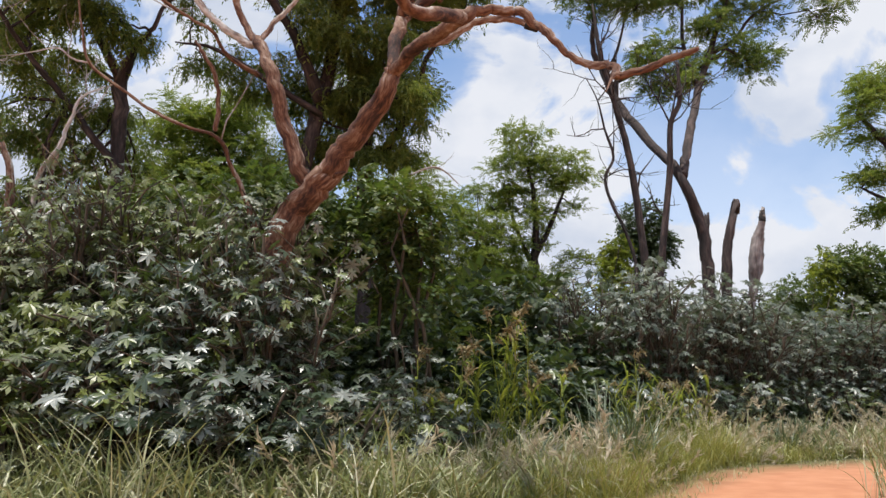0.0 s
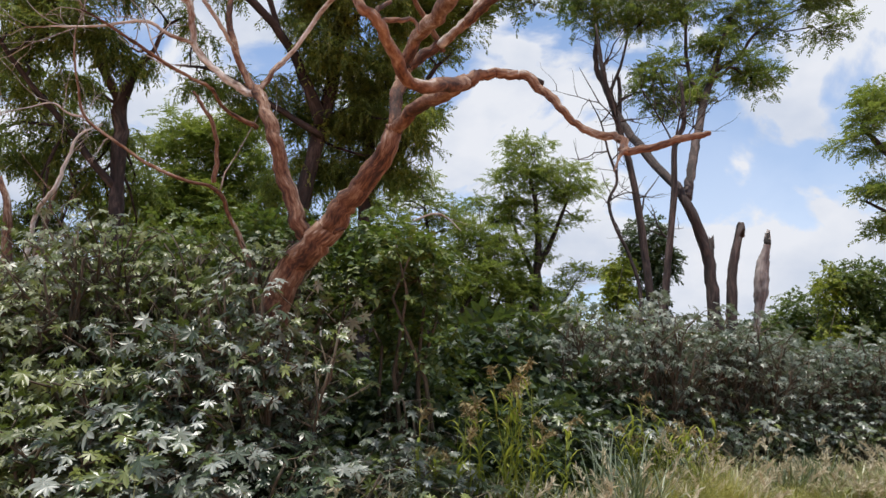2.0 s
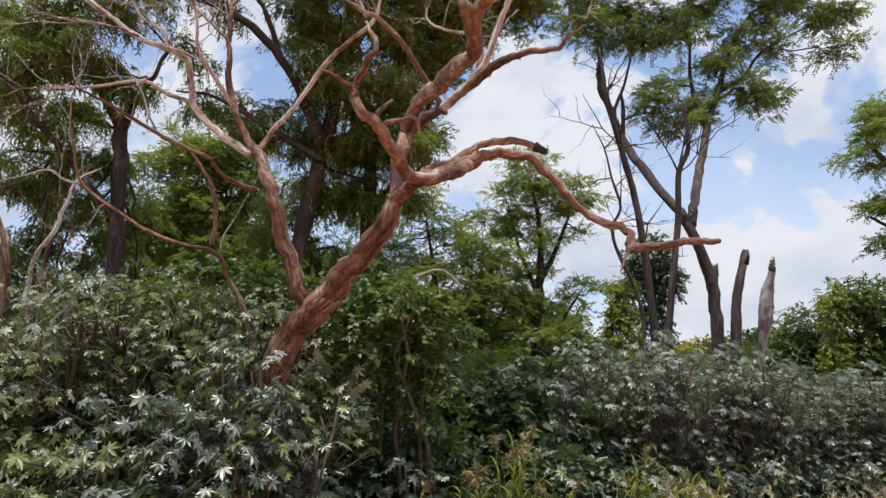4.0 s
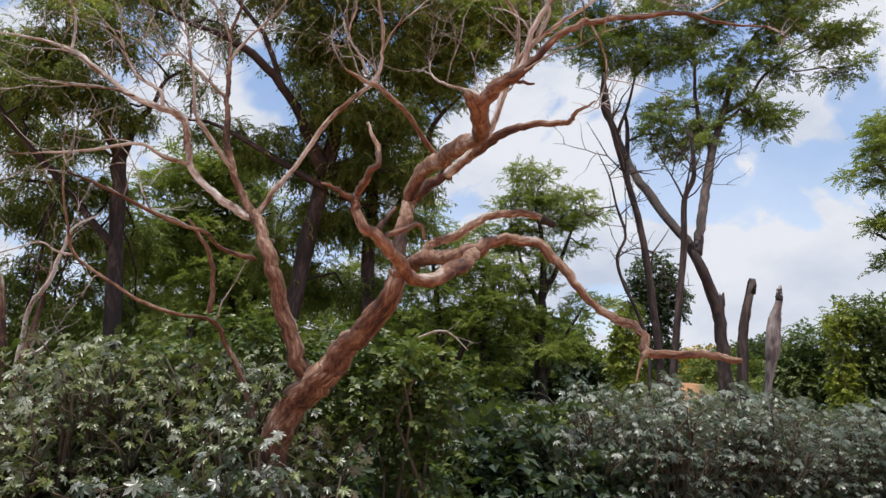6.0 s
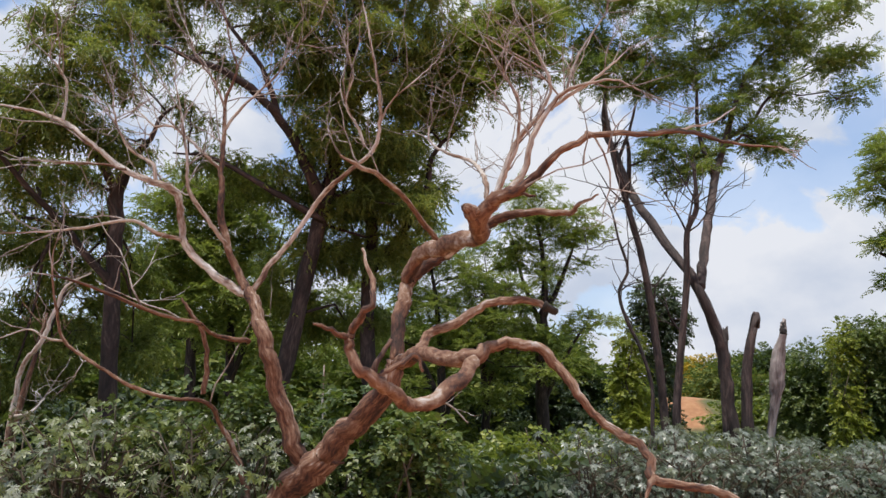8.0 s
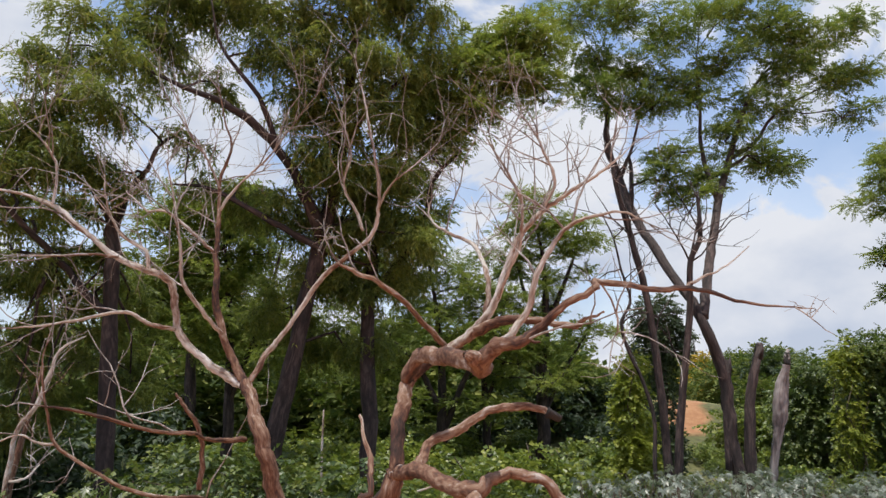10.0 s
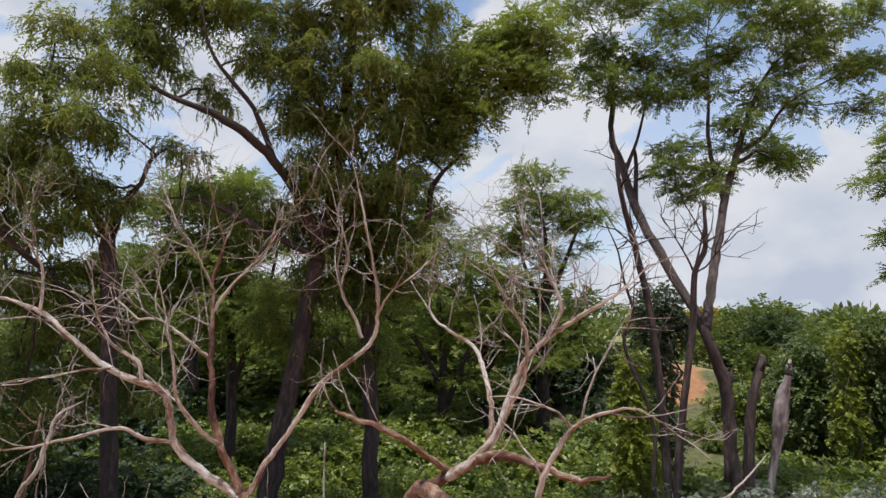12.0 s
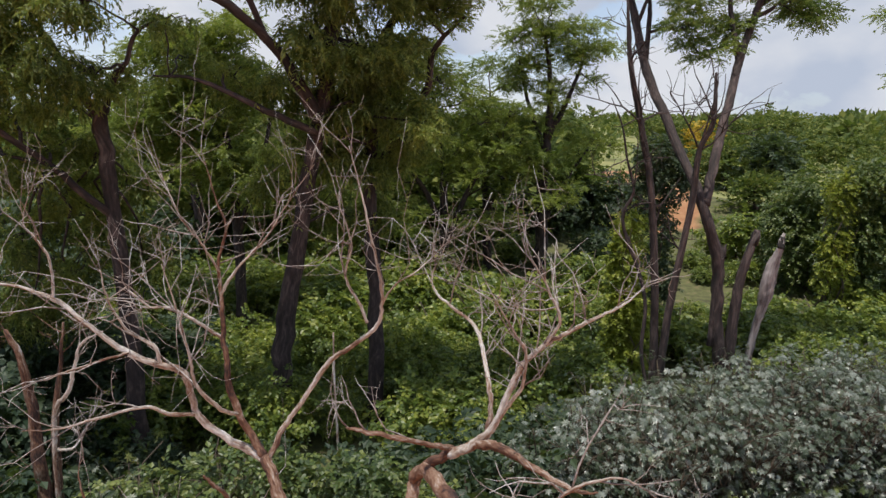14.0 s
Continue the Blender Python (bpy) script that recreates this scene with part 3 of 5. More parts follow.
dead_limb('limb', 'pale', 7, (0.32, 7, 5.69, 0.05), (0.36, 7, 5.99, 0.045), (0.35, 7.1, 6.21, 0.042), (0.3, 7.5, 6.47, 0.04), (0.22, 7.8, 6.66, 0.036), (-0, 8, 6.81, 0.03), (-0.2, 8.1, 6.95, 0.025), (-0.28, 8.15, 7.12, 0.018), (-0.23, 8.2, 7.31, 0.008))
dead_limb('limb', 'pale', 7, (0.43, 6.95, 5.91, 0.04), (0.53, 6.8, 6.15, 0.036), (0.65, 6.6, 6.46, 0.03), (0.65, 6.5, 6.82, 0.025), (0.52, 6.4, 7.06, 0.018), (0.34, 6.4, 7.38, 0.01))
dead_limb('limb', 'pale', 7, (0.9, 6.8, 6.79, 0.03), (1, 6.7, 7.06, 0.025), (0.86, 6.6, 7.42, 0.02), (0.7, 6.6, 7.7, 0.01))
dead_limb('limb', 'pale', 5, (0.27, 4.9, 5.33, 0.05), (0.36, 5.0, 5.42, 0.048), (0.5, 5.05, 5.57, 0.042), (0.6, 5, 5.87, 0.035), (0.78, 5, 6.18, 0.028), (0.98, 5, 6.29, 0.02), (1.22, 5, 6.33, 0.014), (1.45, 5, 6.22, 0.006))
dead_limb('limb', 'red', 3, (-0.03, 7.3, 5.42, 0.05), (-0.25, 6.9, 5.66, 0.045), (-0.56, 6.45, 5.95, 0.04), (-0.84, 6.3, 6.08, 0.034), (-1.03, 6.22, 6.17, 0.02))
dead_limb('limb', 'red', 0, (-1.51, 7.6, 3.26, 0.145), (-1.66, 7.55, 3.59, 0.14), (-1.81, 7.5, 4.06, 0.13), (-1.91, 7.4, 4.44, 0.13), (-2.06, 7.5, 4.82, 0.115), (-2.21, 7.65, 5.14, 0.1))
dead_limb('limb', 'pale', 2, (-2.16, 7.65, 5.14, 0.055), (-2.01, 7.75, 5.45, 0.052), (-1.84, 7.8, 5.68, 0.05), (-1.47, 7.75, 6.24, 0.045), (-1.16, 7.65, 6.48, 0.042), (-0.89, 7.6, 6.72, 0.038), (-0.81, 7.5, 6.96, 0.034), (-0.8, 7.4, 7.24, 0.03), (-0.87, 7.3, 7.71, 0.024), (-0.97, 7.3, 8.21, 0.016), (-1.09, 7.3, 8.72, 0.006))
dead_limb('limb', 'pale', 6, (-0.98, 7.6, 6.77, 0.03), (-1.08, 7.6, 7.03, 0.026), (-1.21, 7.6, 7.28, 0.022), (-1.14, 7.6, 7.66, 0.016), (-1.26, 7.6, 8.11, 0.008))
dead_limb('limb', 'pale', 6, (-0.8, 7.5, 7.01, 0.02), (-0.66, 7.4, 7.24, 0.016), (-0.36, 7.3, 7.46, 0.01), (-0.12, 7.3, 7.71, 0.004))
dead_limb('limb', 'pale', 5, (-2.2, 7.7, 5.08, 0.085), (-2.42, 7.75, 5.17, 0.08), (-2.76, 7.7, 5.42, 0.072), (-2.98, 7.65, 5.68, 0.066), (-3.01, 7.6, 6.04, 0.062), (-3.11, 7.55, 6.24, 0.06), (-3.32, 7.5, 6.32, 0.056), (-3.68, 7.5, 6.48, 0.05), (-4.03, 7.5, 6.76, 0.045), (-4.43, 7.55, 7.05, 0.04), (-4.87, 7.55, 7.2, 0.026), (-5.3, 7.5, 7.26, 0.012))
dead_limb('limb', 'pale', 6, (-4.43, 7.55, 7.05, 0.03), (-4.42, 7.55, 7.45, 0.024), (-4.52, 7.55, 7.68, 0.02), (-4.67, 7.55, 7.9, 0.014), (-4.56, 7.55, 8.24, 0.006))
dead_limb('limb', 'pale', 4, (-2.98, 7.6, 5.68, 0.04), (-3.2, 7.5, 5.73, 0.036), (-3.5, 7.4, 5.85, 0.03), (-4.05, 7.3, 5.73, 0.022), (-4.36, 7.2, 5.68, 0.016), (-4.73, 7.2, 5.66, 0.008))
dead_limb('limb', 'pale', 3, (-3.61, 7.5, 6.46, 0.026), (-3.76, 7.3, 6.45, 0.022), (-4.03, 7.1, 6.4, 0.018), (-4.27, 6.9, 6.36, 0.01))
dead_limb('limb', 'pale', 5, (-3.28, 7.5, 6.31, 0.038), (-3.34, 7.5, 6.53, 0.034), (-3.62, 7.5, 6.72, 0.028), (-3.8, 7.5, 7.06, 0.02), (-3.86, 7.5, 7.39, 0.01))
dead_limb('limb', 'red', 5, (-2.24, 7.72, 5.1, 0.08), (-2.38, 7.74, 5.35, 0.07), (-2.56, 7.7, 5.8, 0.062), (-2.61, 7.7, 6.28, 0.055), (-2.64, 7.75, 6.6, 0.048), (-2.66, 7.8, 7.0, 0.04), (-2.67, 7.8, 7.4, 0.03), (-2.56, 7.8, 7.8, 0.022), (-2.66, 7.8, 8.15, 0.014), (-2.75, 7.8, 8.56, 0.006))
dead_limb('limb', 'pale', 6, (-2.64, 7.75, 6.53, 0.036), (-2.74, 7.7, 6.62, 0.032), (-2.96, 7.6, 6.83, 0.028), (-3.15, 7.5, 6.97, 0.024), (-3.35, 7.5, 6.98, 0.02), (-3.6, 7.5, 7.2, 0.01))
dead_limb('limb', 'pale', 8, (-2.65, 7.8, 7.05, 0.032), (-2.55, 7.8, 7.22, 0.028), (-2.3, 7.8, 7.51, 0.022), (-2.12, 7.8, 7.68, 0.018), (-1.89, 7.8, 8.03, 0.012), (-1.55, 7.8, 8.5, 0.005))
dead_limb('limb', 'pale', 7, (-2.66, 7.8, 7.3, 0.024), (-2.78, 7.7, 7.6, 0.02), (-3.02, 7.7, 7.95, 0.014), (-3.2, 7.7, 8.4, 0.006))
dead_limb('limb', 'pale', 6, (-2.5, 7.72, 5.62, 0.045), (-2.62, 7.4, 5.85, 0.04), (-2.82, 7.3, 6.15, 0.034), (-2.86, 7.25, 6.55, 0.026), (-2.95, 7.25, 7.0, 0.018), (-3.1, 7.3, 7.5, 0.006))
dead_limb('limb', 'red', 3, (-2.24, 8.2, 2.83, 0.06), (-2.32, 8.2, 3.11, 0.055), (-2.43, 8.2, 3.39, 0.05), (-2.55, 8, 3.7, 0.046), (-2.63, 7.75, 3.93, 0.042), (-2.92, 7.5, 3.97, 0.032), (-3.23, 7.3, 4.08, 0.03), (-3.57, 7.15, 4.31, 0.028), (-3.85, 7.05, 4.53, 0.026), (-3.91, 6.9, 4.93, 0.02), (-3.92, 6.8, 5.31, 0.014), (-3.9, 6.8, 5.49, 0.006))
dead_limb('limb', 'red', 0, (-2.67, 7.75, 4.02, 0.05), (-2.64, 7.7, 4.39, 0.045), (-2.68, 7.6, 4.67, 0.042), (-2.78, 7.5, 4.87, 0.036), (-2.87, 7.45, 5.01, 0.02))
dead_limb('limb', 'red', 3, (-2.11, 7.4, 4.55, 0.045), (-2.32, 7, 4.58, 0.036), (-2.39, 6.6, 4.67, 0.03), (-2.62, 6.3, 4.71, 0.028), (-2.97, 5.9, 4.87, 0.022), (-3.2, 5.6, 4.94, 0.012))
dead_limb('limb', 'pale', 3, (-3.85, 7.05, 4.53, 0.02), (-4, 7, 4.55, 0.018), (-4.15, 6.9, 4.63, 0.014), (-4.41, 6.8, 4.51, 0.008))
dead_limb('limb', 'red', 0, (-1.31, 7.5, 3.33, 0.05), (-1.14, 7.3, 3.35, 0.035), (-1.06, 7.25, 3.35, 0.018))


# ---- dead snags beside it ----
def snag(label, *limbs):
    root = thing("dead_snag", label, "tree", "dead snags")
    for k, (wood, rows) in enumerate(limbs):
        pts = glide(rows, 6)
        pts[1:-1, :3] += twig_rng.normal(0, 0.18, (len(pts) - 2, 3)) * pts[1:-1, 3:4]
        ob = bough("stem", pts, 9, 0.06, twig_rng, wood, root)
        made = []
        for _ in range(3):
            i = int(twig_rng.integers(len(pts) // 2, len(pts) - 1))
            made += twig(pts[i, :3], twig_rng.normal(0, 0.5, 3) + (0, 0, 0.5), twig_rng.uniform(0.5, 1.0), 0.012, 2, twig_rng)
        tagged(part("twig_spray", np_mesh("twig_spray", *join(made), M_TWIG if wood is M_PALE else M_REDTWIG, True), ob), kind="stuff")


snag("bleached crooked dead stem rising from the thicket", (M_PALE, [(-6.6, 10.7, 0, 0.0434), (-6.55, 10.7, 2.5, 0.0403), (-6.45, 10.65, 4.25, 0.0372), (-6.1, 10.5, 4.75, 0.0341), (-5.92, 10.45, 5.2, 0.0279), (-5.75, 10.4, 5.6, 0.0186), (-5.4, 10.4, 5.8, 0.00744)]),
     (M_PALE, [(-6.5, 10.7, 3.7, 0.0248), (-6.2, 10.6, 3.75, 0.0186), (-6.0, 10.6, 3.95, 0.0093)]))
snag("reddish dead stems beside the castor bushes", (M_RED, [(-7.61, 12, -0.05, 0.15), (-7.61, 12, 1.2, 0.14), (-7.61, 12.0, 2.07, 0.13), (-7.63, 12.0, 3.44, 0.1), (-7.66, 11.9, 4.67, 0.07), (-7.84, 11.8, 5.38, 0.04)]), (M_RED, [(-7.45, 12.2, -0.05, 0.1), (-7.45, 12.2, 1.2, 0.1), (-7.45, 12.2, 2.09, 0.09), (-7.4, 12.2, 3.35, 0.07), (-7.16, 12.2, 4.66, 0.04), (-7.04, 12.2, 5.41, 0.018)]))

stake = thing("dead_stake", "thin pale upright dead stem in the thicket", "tree", "dead snags")
bough("stem", glide([(-2.55, 14.2, 0, .03), (-2.5, 14.2, 2, .028), (-2.53, 14.2, 3.6, .024), (-2.52, 14.2, 4.6, .015)], 4), 6, 0.05, twig_rng, M_PALE, stake)
fallen = thing("fallen_branch", "thin broken bleached branch caught on the bush", "branch")
bough("stem", glide([(-.42, 8.85, 3.84, .012), (-.15, 8.8, 3.92, .014), (.02, 8.78, 3.86, .012), (.2, 8.75, 3.68, .006)], 4), 6, 0.05, twig_rng, M_PALE, fallen)
tagged(part("twig_spray", np_mesh("twig_spray", *join(twig((-.1, 8.8, 3.9), (.6, -.2, .3), .3, .006, 1, twig_rng) + twig((.02, 8.78, 3.86), (.5, 0, -.5), .25, .005, 1, twig_rng)), M_TWIG, True), fallen), kind="stuff")

# ---- living trees ----
def tree(name, label, limbs, masses, leaf_mat, templates, per, clump, flat, density, size, seed, group="", droop=0.0, twigs_per=6, bark=M_BARK, sides=10, feeder=0.05, inner=0.25, hang=0):
    """A tree from trunk and limb rows and the leaf masses that its limbs carry.
    per, clump, flat: clumps a mass, their size and flatness; density: leaf sprays a square metre of clump."""
    rng = np.random.default_rng(seed)
    root = thing(name, label, "tree", group)
    ends = []
    for i, rows in enumerate(limbs):
        pts = glide(rows, 5)
        n = len(pts)
        pts[1:-1, :3] += rng.normal(0, 0.12, (n - 2, 3)) * pts[1:-1, 3:4]
        bough("trunk" if i == 0 else "limb", pts, sides, 0.06, rng, bark, root)
        ends += [p for p in pts[n // 3:]]
    ends = np.array(ends)
    small = clumps(masses, per, clump, flat, rng)
    v, f = tufts(small, hang, templates, rng) if hang else foliage(small, density, templates, size, rng, droop, inner)
    tagged(part("crown", np_mesh("crown", v, f, leaf_mat), root), kind="stuff")
    made = []
    for m in masses:
        c = np.array(m[:3])
        low = ends[ends[:, 2] < c[2] + 0.5]
        near = low if len(low) else ends
        e = near[np.argmin(np.linalg.norm(near[:, :3] - c, axis=1))]
        made.append(tube(branch_to(e[:3], c, min(feeder, e[3] * 0.7), 0.02, rng), 5))
        mine = [s for s in small if abs(s[0] - c[0]) < m[3] and abs(s[1] - c[1]) < m[4] and abs(s[2] - c[2]) < m[5]]
        for s in mine[:twigs_per]:
            made.append(tube(branch_to(c, s[:3], 0.022, 0.006, rng, 0.2), 4))
    tagged(part("branchwork", np_mesh("branchwork", *join(made), M_DARKTWIG, True), root), kind="stuff")
    return root


def balls(y, ry, *rows):
    """Leaf masses at one depth: rows of x, z, half-width, half-height and, if given, a shift in depth."""
    return [(r[0], y + (r[4] if len(r) > 4 else 0), r[1], r[2], ry, r[3]) for r in rows]


# the dark weeping tree behind the dead one
WEEPING_LIMBS = [
    [(-4.9, 19, 0, .32), (-4.8, 19, 2.5, .27), (-4.4, 19, 5, .24), (-3.7, 18.6, 8, .21), (-3.0, 18, 11, .17), (-2.6, 17.5, 14, .12), (-2.4, 17, 17, .06)],
    [(-3.4, 18.2, 9, .2), (-3.9, 17.2, 10.2, .13), (-4.6, 16.4, 11.2, .11), (-5.5, 16, 11.8, .09), (-6.5, 16, 12.2, .06), (-7.8, 16, 12.9, .03)],
    [(-4.3, 16.8, 10.8, .08), (-4.7, 16.2, 12.0, .06), (-5.6, 15.9, 13.2, .04), (-5.9, 15.8, 14.4, .02)],
]
WEEPING_LIMBS += [
    [(-3.4, 18.3, 8.6, .1), (-4.6, 17.6, 9.2, .08), (-6.0, 17.0, 9.9, .05), (-7.0, 16.8, 10.0, .02)],
    [(-2.9, 18, 11.5, .12), (-2.0, 17.7, 12.5, .08), (-1.2, 17.6, 13.2, .04)],
]
tree("weeping_tree", "tall dark weeping tree with fine drooping olive foliage", WEEPING_LIMBS, balls(17, 1.7, (-6.88, 14.8, 1.1, 0.55), (-5.56, 14.9, 1.1, 0.69), (-4.08, 14.7, 1.2, 0.69), (-2.61, 14.9, 1.2, 0.69), (-1.2, 15.1, 1.2, 0.87, 1), (-4.77, 13.6, 0.82, 0.62), (-3.45, 13.3, 1.1, 0.82), (-2.14, 13.2, 0.96, 0.82),
         (-0.96, 13.4, 0.8, 0.87, 1), (-4.12, 12.2, 1, 0.71, 0.6), (-2.63, 12, 1, 0.85, 0.6), (-1.48, 12, 0.8, 0.87, 1), (-3.56, 10.8, 1, 0.87, 1), (-2.36, 10.6, 1, 0.87, 1), (-1.47, 10.6, 0.8, 0.87, 1), (-3.09, 9.43, 1.1, 0.92, 2),
         (-4.35, 9.75, 0.92, 0.77, 2), (-1.69, 9.26, 0.92, 0.92, 2))
    + balls(17, 1.7, (-0.714, 8.94, 0.58, 0.73, 1), (-3.87, 8.29, 0.97, 0.97, 3), (-2.57, 7.96, 0.97, 1.1, 3), (-1.27, 8.29, 0.81, 0.81, 3), (-7.25, 13.7, 0.55, 0.3), (-7.82, 14.4, 0.76, 0.55), (-6.18, 12.8, 0.41, 0.22), (-7.79, 13, 0.55, 0.3),
         (-6.67, 11.3, 0.47, 0.16), (-5.78, 10.1, 0.77, 0.61, 2), (-7.06, 10.6, 0.61, 0.4, 2), (-5.92, 16.3, 1.6, 0.82), (-3.53, 16.3, 1.6, 0.82), (-1.15, 16, 1.4, 0.82), (-8.14, 15.9, 1.1, 0.69), (-5.39, 7.39, 1, 1.2, 4),
         (-4.01, 6.38, 1, 1, 4), (-2.49, 6.22, 0.85, 1, 4)),
    M_WEEP, STRANDS, 17, 0.5, 0.6, 14, 0.95, 21, hang=25)

tree("round_crowned_tree", "tall dark-trunked tree with rounded bright green crown", [
    [(-2.3, 20, 0, .26), (-2.3, 20, 4, .22), (-2.35, 20, 8, .19), (-2.2, 19.7, 10.2, .14), (-1.6, 19.4, 11.5, .1), (-.5, 19.2, 12.2, .07), (.7, 19, 12.9, .045), (1.5, 19, 13.4, .02)],
    [(-2.3, 20, 7.5, .15), (-1.4, 19.8, 8.6, .13), (-.7, 19.5, 9.8, .1), (-.5, 19.3, 10.8, .07), (0.3, 19, 11.6, .04)],
], balls(19, 1.3, (1.19, 14.8, 0.92, 0.52), (2.17, 14.9, 0.77, 0.58), (2.69, 14.4, 0.52, 0.55), (0.851, 13.8, 0.77, 0.69), (1.83, 13.8, 0.8, 0.58), (0.04, 14, 0.77, 0.77), (0.392, 12.9, 0.55, 0.46), (1.33, 13, 0.64, 0.31), (0.708, 12.2, 0.46, 0.25),
         (-0.126, 12, 0.61, 0.46), (-0.572, 11.4, 0.46, 0.28), (2.5, 13.3, 0.37, 0.43), (-0.691, 13.3, 0.77, 0.77), (-1.01, 12.2, 0.64, 0.64))
    + balls(19, 1.3, (-0.438, 12.6, 0.77, 0.61), (0.625, 12.5, 0.61, 0.46), (-0.11, 11.8, 0.61, 0.38), (1.62, 13.6, 0.8, 0.46), (2.23, 14.7, 0.77, 0.61), (1.06, 14.7, 0.92, 0.61), (2.68, 13, 0.37, 0.37), (-0.938, 13.6, 0.77, 0.77))
    + balls(20, 1.2, (-2.46, 10.6, 0.81, 0.48), (-1.29, 10.6, 0.84, 0.52), (-0.381, 10, 0.68, 0.36), (-1.78, 9.76, 0.97, 0.52), (-2.6, 9.42, 0.81, 0.65)),
    M_LEAFY, SPRAY_CANOPY, 11, 0.42, 0.5, 20, 0.9, 22, inner=0.12)
# the tree by the edge of the view on the other side
tree("feathery_tree", "tall dark-trunked tree with feathery yellow-green foliage", [
    [(-8.1, 17, 0, .24), (-8.15, 17, 4, .2), (-8.3, 17, 7.5, .18), (-8.4, 17, 9.0, .17), (-7.95, 16.8, 9.9, .09), (-7.5, 16.6, 10.3, .06), (-7.2, 16.5, 10.9, .045), (-6.7, 16.5, 11.2, .02)],
    [(-8.4, 17, 8.9, .12), (-9.0, 16.5, 10.4, .1), (-9.3, 15.6, 11.8, .06), (-8.9, 15.1, 13.2, .02)],
    [(-8.25, 17, 6.6, .1), (-9.2, 16, 8.0, .08), (-9.8, 14.8, 9.0, .06), (-10, 13.6, 9.8, .03)],
], balls(15, 1.6, (-8.4, 13.5, 0.85, 0.51), (-9.02, 12.4, 0.55, 0.51), (-7.87, 12.6, 0.79, 0.58), (-8.61, 11.5, 0.91, 0.67), (-9.39, 10.9, 0.61, 0.55), (-7.65, 11.4, 0.61, 0.48), (-9.23, 9.92, 0.85, 0.61), (-8.38, 10.2, 0.73, 0.55), (-10.6, 9.08, 0.82, 0.69, 2),
         (-9.51, 9.36, 0.69, 0.55, 2), (-11.1, 7.78, 1, 0.8, 3), (-9.87, 7.19, 0.87, 0.73, 3), (-11.1, 6.04, 0.87, 0.87, 3), (-9.55, 6.05, 0.92, 0.92, 4), (-9.72, 10.4, 0.61, 0.55), (-10.4, 11.1, 0.42, 0.42))
    + balls(15, 1.6, (-10.1, 4.92, 1, 0.87, 3), (-8.88, 7.26, 0.61, 0.92, 4), (-8.57, 5.16, 0.92, 0.92, 4), (-11.2, 4.09, 1.2, 0.87, 3), (-12.2, 10.5, 0.82, 0.82, 2), (-12.8, 8.37, 0.87, 1, 3), (-9.7, 8.23, 0.96, 0.69, 2), (-10.3, 9.84, 0.78, 0.65, 1), (-9.09, 8.36, 0.87, 0.58, 3),
         (-7.95, 9.97, 0.52, 0.47, 1)),
    M_WEEP, STRANDS, 15, 0.46, 0.6, 15, 0.95, 23, hang=27)

# a pale green tree between them
tree("small_tree", "pale green leafy tree behind the thicket", [
    [(-8.49, 27, 0.2, 0.24), (-8.36, 27, 3.26, 0.204), (-8.49, 27, 7.11, 0.144), (-8.87, 27, 10.3, 0.06)],
    [(-8.36, 27, 4.54, 0.12), (-7.2, 27, 7.76, 0.084), (-6.56, 27, 10.7, 0.036)],
], balls(27, 2.0, (-11.2, 11.1, 0.98, 0.87), (-10.1, 11.8, 1.1, 0.87), (-8.89, 10.9, 1.1, 0.98), (-10.4, 9.9, 1.2, 0.87), (-8.38, 12.1, 0.87, 0.76), (-9, 9.21, 1.3, 0.87), (-11, 9.19, 1.1, 0.76), (-7.7, 10.1, 0.87, 0.87),
         (-9, 7.22, 2.1, 1.5), (-5.82, 6.39, 1.7, 1.4), (-11.9, 8.06, 1.7, 1.2)),
    M_LEAFY, SPRAY_CANOPY, 9, 0.6, 0.6, 11, 1.15, 24)

# paler trees farther back, in the gaps
tree("background_tree", "pale olive tree seen through a gap", [
    [(-13, 36, 1, .3), (-13.2, 36, 6, .24), (-13.5, 36, 10, .06)],
    [(-13.2, 36, 6, .14), (-11.6, 36, 9, .1), (-10.6, 36, 11, .04)],
], balls(36, 2.0, (-10.6, 10.4, 1.2, .8), (-13.4, 10.4, 1.6, .8), (-16.5, 10.2, 1.5, .9), (-11.6, 9.2, 1.6, 1.0), (-14.6, 9.0, 1.8, 1.0), (-9.4, 8.6, 1.4, .9), (-12.5, 7.0, 2.0, 1.2), (-16, 7, 2, 1.2), (-9.5, 6.4, 1.6, 1.2)),
    M_WEEP, SPRAY_CANOPY, 5, 0.7, 0.55, 8, 1.3, 31)

tree("background_tree", "light green leafy tree beyond the thicket", [
    [(1.8, 36, 0.8, 0.247), (1.8, 36, 3.16, 0.202), (1.69, 36, 6.71, 0.135), (1.91, 36, 10.3, 0.045)],
    [(1.8, 36, 4.34, 0.113), (2.93, 36, 6.71, 0.0788), (3.82, 36, 8.6, 0.0338)],
], balls(36, 1.5, (0.562, 10.7, 0.9, 0.56), (1.8, 11.5, 0.9, 0.56), (2.7, 10.6, 0.79, 0.56), (1.24, 9.51, 1, 0.67), (3.04, 9.03, 1, 0.67), (4.05, 8.3, 0.9, 0.56), (0.225, 8.54, 1, 0.67), (2.02, 8.05, 1.1, 0.79), (3.6, 7.08, 1.1, 0.79), (0.675, 6.84, 1.2, 0.9), (4.95, 6.84, 1, 0.79), (2.25, 5.62, 1.5, 1)),
    M_CANOPY, SPRAY_CANOPY, 9, 0.45, 0.5, 14, 1.1, 32)

